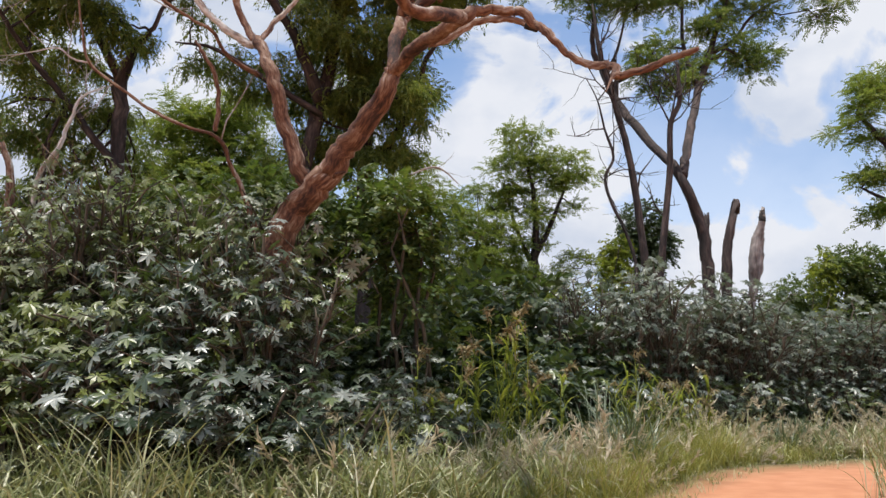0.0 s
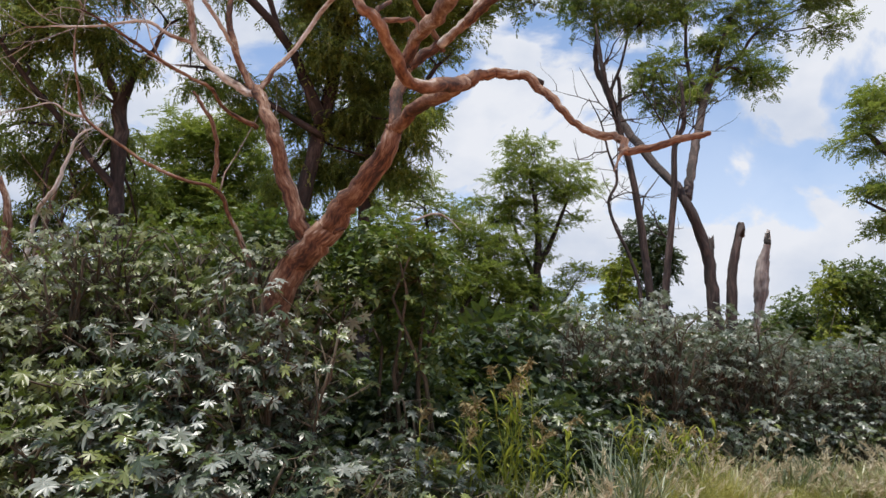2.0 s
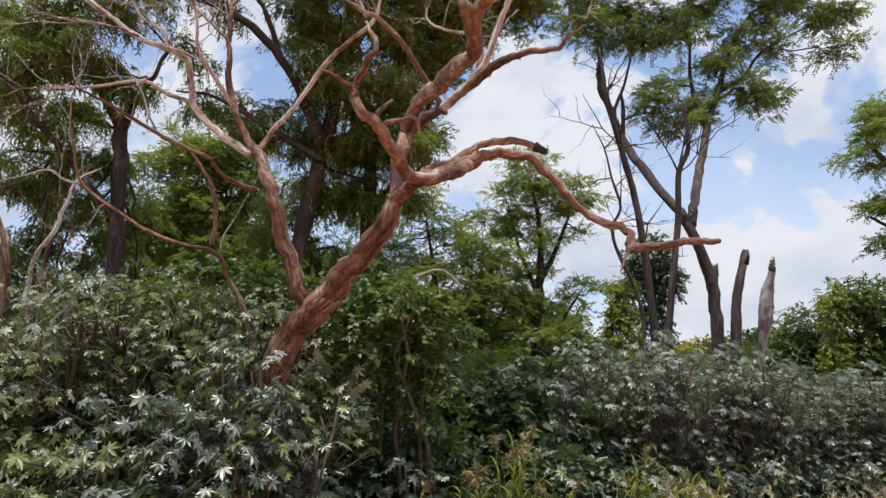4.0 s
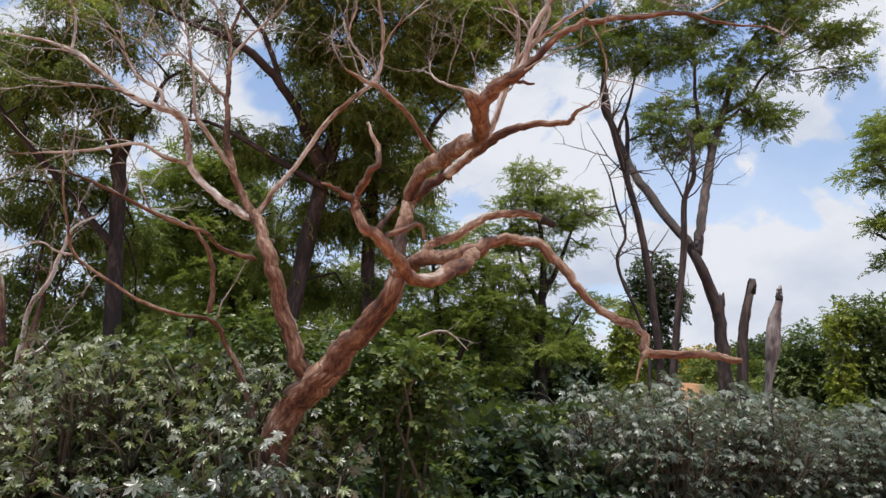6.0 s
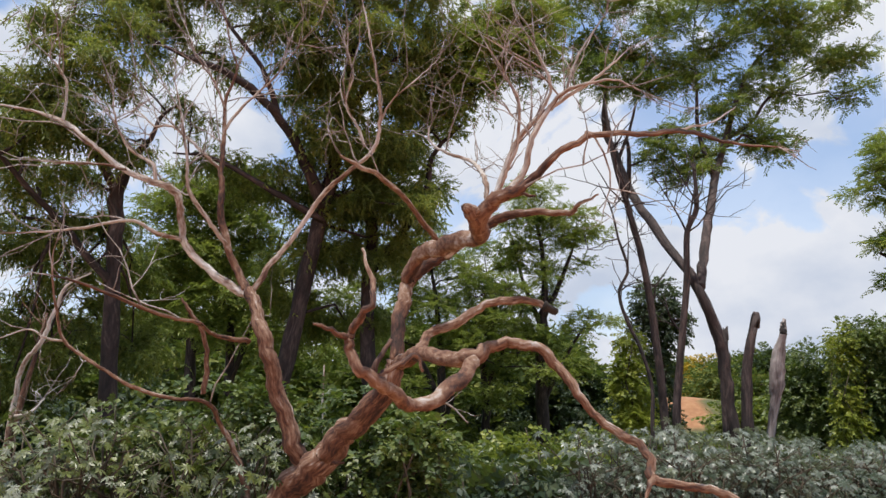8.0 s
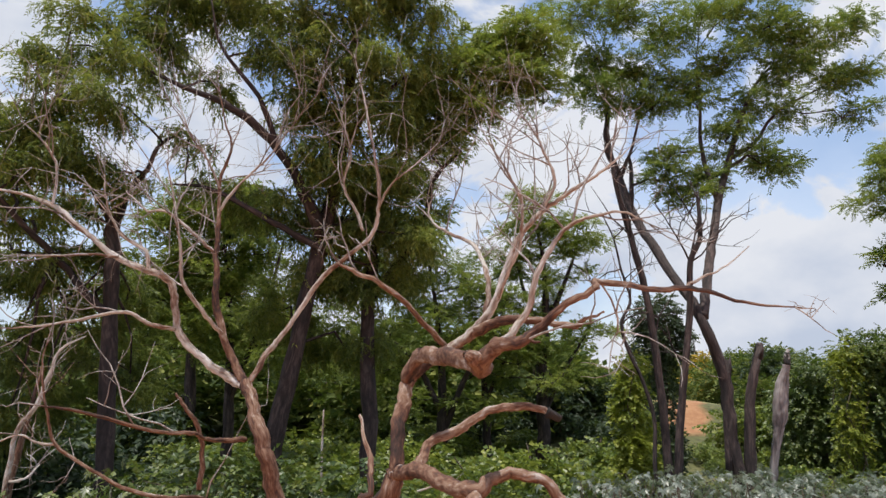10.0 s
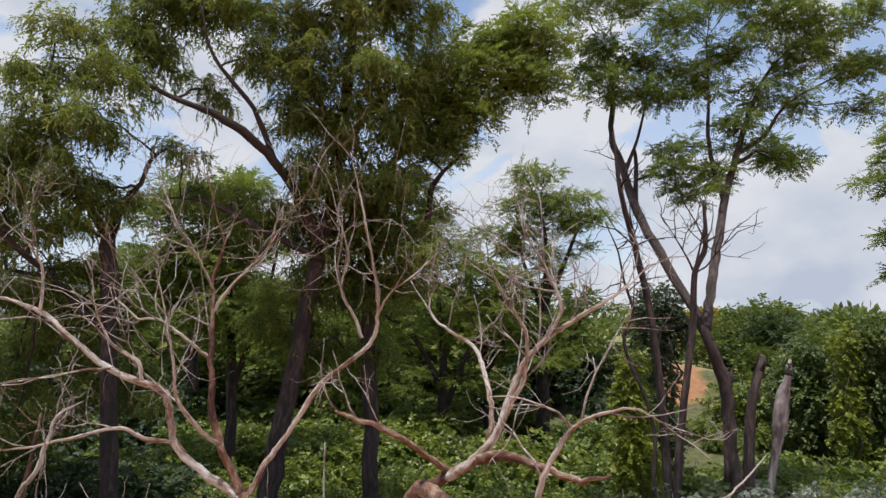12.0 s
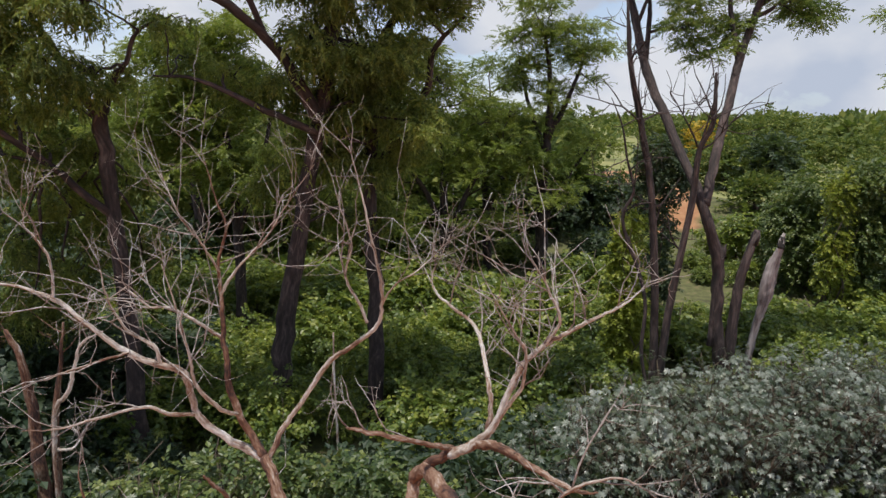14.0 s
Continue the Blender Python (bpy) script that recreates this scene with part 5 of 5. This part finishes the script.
# ---- castor bushes ----
def castor_bush(height, radius, stems, leaf, seed, group, singles, mat=None, thick=1.0, label="castor bush with glossy grey-green star-shaped leaves"):
    """A castor plant: cane stems, palmate leaves on long stalks; the leaves by the front are single parts."""
    rng = np.random.default_rng(seed)
    root = thing("castor_bush", label, "bush", group)
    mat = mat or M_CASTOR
    pos, way, canes = [], [], []
    for k in range(stems):
        a, d = rng.uniform(0, 6.28), radius * math.sqrt(rng.uniform(0.03, 1))
        top = np.array([d * math.cos(a), d * math.sin(a), height * rng.uniform(0.55, 1.0) * (1 - 0.25 * d / radius)])
        rows = branch_to((0.25 * top[0], 0.25 * top[1], -0.05), top, 0.028, 0.012, rng, 0.1, 6)
        canes.append(tube(rows, 6))
        for side in range(int(rng.integers(3, 6) * thick + 0.5)):
            i = rng.integers(2, 5)
            s = rows[i, :3]
            e = s + np.array([rng.normal(0, .34), rng.normal(0, .34), rng.uniform(.15, .55)]) * height * 0.33
            e[2] = min(e[2], height)
            canes.append(tube(branch_to(s, e, 0.014, 0.008, rng, 0.1, 3), 4))
            for _ in range(5):
                pos.append(e), way.append(rng.normal(0, 1, 3))
        for _ in range(8):
            pos.append(top), way.append(rng.normal(0, 1, 3))
        for _ in range(int(9 * thick)):
            pos.append(rows[rng.integers(1, 6), :3]), way.append(rng.normal(0, 1, 3))
    pos, way = np.array(pos), np.array(way)
    way[:, 2] = np.abs(way[:, 2]) * 0.25
    way = unit(way)
    stalk = rng.uniform(0.12, 0.34, len(pos))[:, None]
    tip = pos + way * stalk + (0, 0, 0.03)
    prism = (np.array([(x, .006 * math.cos(a), .006 * math.sin(a)) for x in (0, 1) for a in (0, 2.1, 4.2)]), np.array([(0, 1, 4), (0, 4, 3), (1, 2, 5), (1, 5, 4), (2, 0, 3), (2, 3, 5)]))
    turn = basis(tip - pos, rng.normal(0, 1, pos.shape))
    turn[:, :, 0] *= np.linalg.norm(tip - pos, axis=1)[:, None]
    few = rng.uniform(0, 1, len(pos)) < 0.3
    stalks = scatter([prism], pos[few], turn[few], np.ones(few.sum()), rng)
    radial = unit(tip * (1, 1, 0) + 1e-4)
    flat = way * (0.5, 0.5, 0) + radial * 0.7 + rng.normal(0, 0.3, way.shape) * (1, 1, 0.6)
    flat[:, 2] -= 0.55
    up = np.tile((0, 0, 1.0), (len(pos), 1)) + rng.normal(0, 0.28, (len(pos), 3))
    rot = basis(flat, up)
    size = leaf * rng.uniform(0.45, 1.25, len(pos))
    for k, c in enumerate(canes[:stems]):
        part("cane", np_mesh("cane", *c, M_STEM, True), root)
    tagged(part("stalkwork", np_mesh("stalkwork", *join(canes[stems:] + [stalks]), M_STEM, True), root), kind="stuff")
    order = np.argsort(tip[:, 1] - 0.6 * tip[:, 2])
    own, rest = order[:singles], order[singles:]
    for i in own:
        ob = part("leaf", LEAF_MESHES[mat.name][int(rng.integers(len(CASTOR_LEAVES)))], root)
        ob.matrix_basis = Matrix.Translation(tip[i]) @ Matrix(rot[i].tolist()).to_4x4() @ Matrix.Scale(float(size[i]), 4)
    tagged(part("foliage", np_mesh("foliage", *scatter(CASTOR_PLAIN, tip[rest], rot[rest], size[rest], rng), mat), root), kind="stuff")
    return root


LEAF_MESHES = {m.name: [np_mesh("leaf", *t, m) for t in CASTOR_LEAVES] for m in (M_CASTOR, M_OLIVE, M_SILVER)}
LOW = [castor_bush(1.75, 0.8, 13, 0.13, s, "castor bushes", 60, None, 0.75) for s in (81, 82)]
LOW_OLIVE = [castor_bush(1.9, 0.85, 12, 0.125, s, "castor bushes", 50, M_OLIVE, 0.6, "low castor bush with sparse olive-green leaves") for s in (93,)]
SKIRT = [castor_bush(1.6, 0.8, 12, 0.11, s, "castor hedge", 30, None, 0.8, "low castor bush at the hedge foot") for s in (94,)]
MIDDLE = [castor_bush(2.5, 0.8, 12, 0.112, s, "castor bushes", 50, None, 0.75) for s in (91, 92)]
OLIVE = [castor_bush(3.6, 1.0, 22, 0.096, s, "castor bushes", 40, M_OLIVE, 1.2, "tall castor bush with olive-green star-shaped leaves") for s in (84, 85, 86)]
HEDGE = [castor_bush(3.6, 1.05, 20, 0.115, s, "castor hedge", 40, M_SILVER, 1.0, "tall castor bush with silvery grey-green leaves") for s in (87, 88)]


def put_upright(kinds, rows, rng):
    """Castor bushes: small turns only, so that the single leaves keep to the open side."""
    used = set()
    for x, y, h in rows:
        k = rng.integers(len(kinds))
        s = rng.uniform(0.92, 1.08)
        m = pose(x, y, float(terrain(x, y)), 0, 0, rng.uniform(-40, 40)) @ Matrix.Diagonal((s, s, h, 1))
        if k not in used:
            used.add(k)
            kinds[k].matrix_basis = m
        else:
            copy_thing(kinds[k], Matrix.Identity(4)).matrix_basis = m


put_upright(LOW_OLIVE, [(-4.6, 6.6, 1.0), (-3.7, 6.5, .9), (-4.2, 7.1, 1.2), (-5.3, 7.2, 1.1), (-3.4, 7.2, 1.2), (-5.0, 7.7, 1.5)], rng)
put_upright(SKIRT, [(1.6, 11.2, 1.1), (2.5, 12.0, 1.0), (3.4, 12.5, .9), (4.4, 12.9, 1.0), (5.3, 13.4, .9), (6.2, 13.8, 1.0), (7.2, 14.3, .9), (8.3, 14.7, .9), (9.4, 15.1, 1.0), (10.6, 15.5, .9)], rng)
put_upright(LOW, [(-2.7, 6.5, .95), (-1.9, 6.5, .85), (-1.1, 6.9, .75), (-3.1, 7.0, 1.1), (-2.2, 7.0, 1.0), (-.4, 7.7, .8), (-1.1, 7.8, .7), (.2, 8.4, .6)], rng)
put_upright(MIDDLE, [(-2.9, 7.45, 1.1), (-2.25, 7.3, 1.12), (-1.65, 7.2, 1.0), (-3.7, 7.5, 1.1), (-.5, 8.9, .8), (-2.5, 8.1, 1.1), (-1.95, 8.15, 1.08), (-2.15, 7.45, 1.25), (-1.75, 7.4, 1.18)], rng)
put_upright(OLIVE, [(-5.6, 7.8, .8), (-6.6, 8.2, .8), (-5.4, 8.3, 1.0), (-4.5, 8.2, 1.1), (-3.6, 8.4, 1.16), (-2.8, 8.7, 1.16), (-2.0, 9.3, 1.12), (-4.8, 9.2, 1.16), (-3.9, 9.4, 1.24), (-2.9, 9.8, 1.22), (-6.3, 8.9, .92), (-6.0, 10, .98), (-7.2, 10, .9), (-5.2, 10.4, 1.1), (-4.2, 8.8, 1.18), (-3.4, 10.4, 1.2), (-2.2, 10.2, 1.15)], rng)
put_upright(HEDGE, [(1.9, 12.8, 1.0), (2.7, 13.4, 1.12), (3.6, 13.2, 1.08), (4.4, 13.9, 1.1), (5.2, 14.4, 1.05), (6.0, 14.4, 1.0), (6.8, 15.0, .97), (7.7, 15.3, .97), (8.6, 15.6, .94), (9.5, 16, .92), (10.5, 16.4, .87), (11.5, 16.8, .87), (12.6, 17.2, .82), (13.8, 17.6, .82),
                    (3.2, 14.8, 1.0), (4.6, 15.4, 1.0), (6.2, 16.1, 1.0), (7.6, 16.8, .95), (9.2, 17.4, .92), (11, 18, .9), (13, 18.6, .85)]
                   + [(5.4, 16.6, .98), (6.9, 17.3, .98), (8.4, 17.9, .95), (9.9, 18.5, .92), (11.6, 19.1, .9), (13.6, 19.9, .9), (7.4, 17.0, 1.0), (10.2, 17.4, .95), (12, 18.0, .9), (14.8, 18.6, .85), (4.0, 14.9, 1.05), (3.4, 15.6, .95)], rng)


# ---- grass ----
def grass(name, label, tufts, blades, length, width, mat, rng, spread=0.16, lean=0.5, stiff=0.6, kind="stuff"):
    """Arching blades in tufts; tufts: rows of x, y, size."""
    tufts = np.asarray(tufts, float)
    n = len(tufts) * blades
    t = np.repeat(tufts, blades, 0)
    base = np.stack([t[:, 0] + rng.normal(0, spread, n) * t[:, 2], t[:, 1] + rng.normal(0, spread, n) * t[:, 2], np.zeros(n)], 1)
    base[:, 2] = terrain(base[:, 0], base[:, 1]) - 0.02
    a = rng.uniform(0, 2 * np.pi, n)
    out = np.stack([np.cos(a), np.sin(a), np.zeros(n)], 1)
    ln = length * t[:, 2] * rng.uniform(0.45, 1.15, n)
    tilt = np.abs(rng.normal(0, lean, n))
    curl = (1 - stiff) * rng.uniform(0.5, 3.0, n)
    side = np.stack([-np.sin(a), np.cos(a), np.zeros(n)], 1)
    # the blade's width faces any way
    side = unit(side + out * rng.normal(0, 0.8, n)[:, None])
    w = width * rng.uniform(0.6, 1.4, n)
    secs, k, c = [], 6, base.copy()
    for i in range(k):
        s = i / (k - 1)
        h = (w * 0.5 * min(1, 0.6 + s) * (1 - s ** 3))[:, None] + 0.0006
        secs += [c - side * h, c + side * h]
        ang = tilt + curl * ((i + 0.5) / (k - 1)) ** 1.6
        c = c + (out * np.sin(ang)[:, None] + np.array((0, 0, 1.0)) * np.cos(ang)[:, None]) * (ln / (k - 1))[:, None]
    v = np.stack(secs, 1).reshape(-1, 3)
    f1 = []
    for i in range(k - 1):
        q = 2 * i
        f1 += [(q, q + 1, q + 3), (q, q + 3, q + 2)]
    f = (np.array(f1)[None] + (np.arange(n) * 2 * k)[:, None, None]).reshape(-1, 3)
    tips = v.reshape(n, 2 * k, 3)[:, -1]
    ob = tagged(part(name, np_mesh(name, v, f, mat)), label, "grass", kind=kind)
    return ob, tips, out


def plumes(name, label, tips, out, mat, rng, size=0.2, hairs=16):
    """Feathery seed heads at the ends of stalks."""
    n = len(tips) * hairs
    s = np.tile(np.linspace(0, 1, hairs), len(tips))
    o = np.repeat(out, hairs, 0)
    axis = unit(o * 0.7 + (0, 0, 0.7))
    p = np.repeat(tips, hairs, 0) - axis * (size * (1 - s) * 0.9)[:, None]
    d = unit(axis + rng.normal(0, 0.45, (n, 3)))
    blade = blade_leaf(1.0, 0.10, 0.2)
    v, f = scatter([blade], p, basis(d, rng.normal(0, 1, (n, 3))), size * 0.42 * rng.uniform(0.5, 1.2, n), rng)
    return tagged(part(name, np_mesh(name, v, f, mat)), label, "grass", kind="stuff")


rng = np.random.default_rng(99)


def band(n, x0, x1, d0, d1, s0, s1):
    """Tufts beyond the track's edge: x range, distance range from the edge, size range."""
    x = rng.uniform(x0, x1, n)
    return np.stack([x, track_edge(x) + rng.uniform(d0, d1, n), rng.uniform(s0, s1, n)], 1)


def patchy(t, lo=0.55):
    """Uneven growth: shrinks tufts by place."""
    k = 0.5 + 0.5 * np.sin(t[:, 0] * 2.1 + 1.0) * np.sin(t[:, 1] * 1.7 + t[:, 0] * 0.6)
    t[:, 2] *= lo + (1 - lo) * k
    return t


grass("grass", "long arching green grass along the track", patchy(np.vstack([band(560, -7, 1.2, .4, 3.8, .7, 1.1), band(170, 2, 10, .8, 2.8, .5, 1.05)])), 30, 1.2, 0.015, M_GRASS, rng, 0.17, 0.55, -0.1)
grass("fine_grass", "fine yellow-green grass at the track's edge", patchy(np.vstack([band(170, -.5, 1.8, .5, 2.4, .5, 1.05), band(150, 1.8, 4.2, .55, 2.2, .6, 1.1), band(80, 4, 9, .6, 1.6, .4, .75)]), 0.5), 55, 0.85, 0.005, M_FINE, rng, 0.22, 0.32, 0.35)
grass("dry_grass", "dry straw-coloured grass", patchy(np.vstack([band(110, -3, 2.0, .6, 2.8, .5, .9), band(150, 2.0, 12, .7, 2.6, .55, .95)]), 0.4), 20, 1.0, 0.006, M_DRY, rng, 0.18, 0.45, 0.1)
_, tips, out = grass("plume_stalks", "slender stalks of flowering grass", patchy(np.vstack([band(80, -1.8, 1.8, .8, 2.8, .5, 1.0), band(130, 1.8, 12, .7, 2.7, .6, 1.05)]), 0.4), 7, 1.3, 0.004, M_DRY, rng, 0.22, 0.4, 0.2)
plumes("grass_plumes", "pale tan feathery grass plumes", tips, out, M_PLUME, rng, 0.28, 22)
grass("blue_grass", "stiff blue-green grass tussocks", [(2.1, 8.8, 1.45), (2.3, 8.9, 1.25), (.9, 7.4, .8), (5.5, 12.1, .85), (6.0, 12.3, .8), (1.4, 8.6, .75), (6.5, 12.4, .7)], 70, 0.95, 0.02, M_BLUE, rng, 0.14, 0.36, 0.6)


def cane_clump(x, y, culms, height, seed):
    """Leafy reed-like grass: upright culms, each with arching leaves and a drooping seed head."""
    r = np.random.default_rng(seed)
    root = thing("cane_grass", "tall leafy cane grass with drooping seed heads", "grass", "cane grass", at=(x, y, float(terrain(x, y))))
    for _ in range(culms):
        h = height * r.uniform(0.6, 1.05)
        foot = np.array([r.normal(0, .2), r.normal(0, .18), -.03])
        top = foot + (r.normal(0, .16), r.normal(0, .16), h)
        rows = branch_to(foot, top, 0.009, 0.004, r, 0.06, 7)
        part("culm", np_mesh("culm", *tube(rows, 5), M_LIME, True), root)
        leaves = []
        for k in range(9):
            s = (k + 1.5) / 10.5
            p = rows[0, :3] + (rows[-1, :3] - rows[0, :3]) * s
            a = r.uniform(0, 6.28)
            out = np.array((math.cos(a), math.sin(a), 0))
            side = np.array((-math.sin(a), math.cos(a), 0))
            ln, wd = r.uniform(.3, .55), r.uniform(.012, .02)
            ang, pts, c = r.uniform(.3, .7), [], p.copy()
            for q in range(6):
                u = q / 5
                half = wd * (1 - u ** 2) * min(1, .5 + 2 * u) + .0008
                pts += [c - side * half, c + side * half]
                c = c + (out * math.sin(ang) + np.array((0, 0, 1.0)) * math.cos(ang)) * ln / 5
                ang += r.uniform(.25, .5)
            leaves.append((np.array(pts), np.array([t for q in range(0, 10, 2) for t in ((q, q + 1, q + 3), (q, q + 3, q + 2))])))
        tagged(part("leaf_blade", np_mesh("leaf_blade", *join(leaves), M_LIME), root), kind="stuff")
        if r.uniform() < .6:
            a = r.uniform(0, 6.28)
            n = 40
            s = np.linspace(0, 1, n)[:, None]
            p = top + np.hstack([math.cos(a) * .16 * s ** 1.5, math.sin(a) * .16 * s ** 1.5, .26 * s - .14 * s ** 2])
            v, f = scatter([blade_leaf(1.0, .09, .5)], p, basis(r.normal(0, 1, (n, 3)) + (math.cos(a), math.sin(a), -.5), r.normal(0, 1, (n, 3))), .09 * r.uniform(.6, 1.2, n), r)
            tagged(part("seed_head", np_mesh("seed_head", v, f, M_DRY), root, "yellow-brown drooping seed head"), kind="stuff")


for k, (x, y, culms, h) in enumerate(((.3, 8.0, 9, 1.75), (.75, 8.2, 10, 1.9), (-.1, 7.7, 6, 1.5), (2.9, 10.6, 9, 1.5), (3.4, 10.8, 9, 1.45), (3.9, 11.2, 7, 1.3), (1.2, 8.6, 6, 1.4))):
    cane_clump(x, y, culms, h, 500 + k)
grass("track_tuft", "long thin grass tuft beside the track", [(4.05, 6.6, 1.0), (4.3, 6.9, .9)], 45, 0.85, 0.01, M_GRASS, rng, 0.1, 0.4, 0.6)
grass("track_weeds", "short sparse grass on the bare track", band(70, 0, 7, -.5, .5, .3, .7), 12, 0.3, 0.006, M_GRASS, rng, 0.12, 0.5, 0.3)

# ---- distance ----
far = np.random.default_rng(123)


def far_tree(x, y, h, r, mat, seed, label, group):
    z = float(terrain(x, y))
    rr = np.random.default_rng(seed)
    ms = []
    for _ in range(6):
        a, d = rr.uniform(0, 6.28), rr.uniform(0, .55) * r
        ms.append((x + d * math.cos(a), y + d * math.sin(a), z + h * rr.uniform(.5, .85), r * .55, r * .55, h * .22))
    for _ in range(5):
        a = rr.uniform(0, 6.28)
        ms.append((x + .6 * r * math.cos(a), y + .6 * r * math.sin(a), z + h * 0.28, r * .5, r * .5, h * 0.3))
    k = max(1.0, y / 60) if y > 1 else 1.9
    return tree("far_tree", label, [[(x, y, z - .2, .3), (x, y, z + h * .3, .25), (x + .2, y, z + h * .6, .15), (x, y, z + h * .85, .05)]], ms, mat, SPRAY_FAR, 1.2, 1.0, 0.7, 2.0 / k, 1.05 * k ** 0.5, seed, group, twigs_per=0, sides=6)


for i, (x, y, h, r) in enumerate(((24, 62, 7, 4.5), (29, 66, 8, 4.5), (34, 75, 8, 5), (38, 62, 6, 4), (9, 58, 9, 5), (3, 60, 10, 5), (-5, 55, 10, 5), (-14, 52, 11, 5), (27, 90, 9, 5), (-22, 55, 12, 6), (45, 80, 9, 6), (42, 92, 15, 6), (36, 88, 14, 5)) + ((24, 44, 5, 3), (28, 46, 5.5, 3.5), (33, 48, 6, 3.5), (21, 41, 4.6, 2.6), (-1, 46, 9, 4), (8, 46, 6, 3), (-11, 44, 8, 4), (-19, 46, 9, 5), (-27, 50, 10, 5), (-16, 64, 10, 6), (-35, 60, 11, 6), (-28, 75, 11, 6))):
    far_tree(x, y, h * (0.42 if x > 0.4 * y else 0.52 if y < 50 and x > 15 else 0.66), r, M_FAR, 200 + i, "distant rounded green tree", "distant trees")
for i, (x, y, h, r) in enumerate(((52, 120, 6.2, 5), (58, 126, 6.8, 5), (65, 122, 5, 5), (47, 132, 6, 5), (82, 130, 5.2, 6), (92, 140, 5.6, 6), (73, 136, 6, 5))):
    far_tree(x, y, h, r, M_FAR, 260 + i, "distant rounded green tree", "distant trees")
far_tree(26, 58, 4.8, 2.6, M_BROAD, 241, "distant dark round tree", "distant trees")
far_tree(28.6, 80, 5.4, 1.7, M_YELLOW, 240, "distant tree in yellow blossom", "distant trees")


hedges = np.random.default_rng(321)
n_far = 0
for y in (40, 44, 49, 55, 63, 73, 86):
    for x in np.arange(-0.75 * y, 0.8 * y, 4.6 + y * 0.07):
        xx, yy = x + hedges.uniform(-1.5, 1.5), y + hedges.uniform(-2, 2)
        if (0.15 < xx / yy < 0.42 and yy < 47.5) or (0.16 < xx / yy < 0.36 and yy < 92):
            continue
        hh = hedges.uniform(1.2, 3.8) * (1.3 if xx < 0.12 * yy else 0.7 if xx > 0.4 * yy else 1)
        if n_far == 0:
            bush = far_tree(0, 0.01, 3.4, 2.6, M_FAR, 300, "distant bushy green thicket", "distant thickets")
        m = pose(xx, yy, float(terrain(xx, yy)), 0, 0, hedges.uniform(0, 360)) @ Matrix.Diagonal((hh / 3.4, hh / 3.4, hh / 3.4, 1))
        ob = bush if n_far == 0 else copy_thing(bush, Matrix.Identity(4))
        ob.matrix_basis = m
        n_far += 1


def far_woods():
    """Woods along the horizon as one sheet of crowns."""
    n = 900
    y = 100 + 900 * far.uniform(0, 1, n) ** 1.6
    x = far.uniform(-0.9, 1.0, n) * y
    h = far.uniform(2.2, 7.0, n) + np.clip((y - 120) / 200, 0, 2)
    z = terrain(x, y)
    keep = ~((np.abs(x / y - 0.26) < 0.05) & (y < 170))
    x, y, h, z = x[keep], y[keep], h[keep], z[keep]
    m = 110
    d = unit(far.normal(0, 1, (len(x) * m, 3)))
    c = np.repeat(np.stack([x, y, z + h * .5], 1), m, 0)
    r = np.repeat(np.stack([h * .7, h * .7, h * .5], 1), m, 0)
    p = c + d * r * far.uniform(.6, 1, (len(d), 1))
    s = np.repeat(h * .2, m)
    v, f = scatter([blade_leaf(1.0, .8, .1)], p, basis(d + far.normal(0, .5, d.shape), far.normal(0, 1, d.shape)), s, far)
    tagged(part("far_woods", np_mesh("far_woods", v, f, M_FAR)), "hazy green woods along the horizon", "woods", kind="stuff")


far_woods()
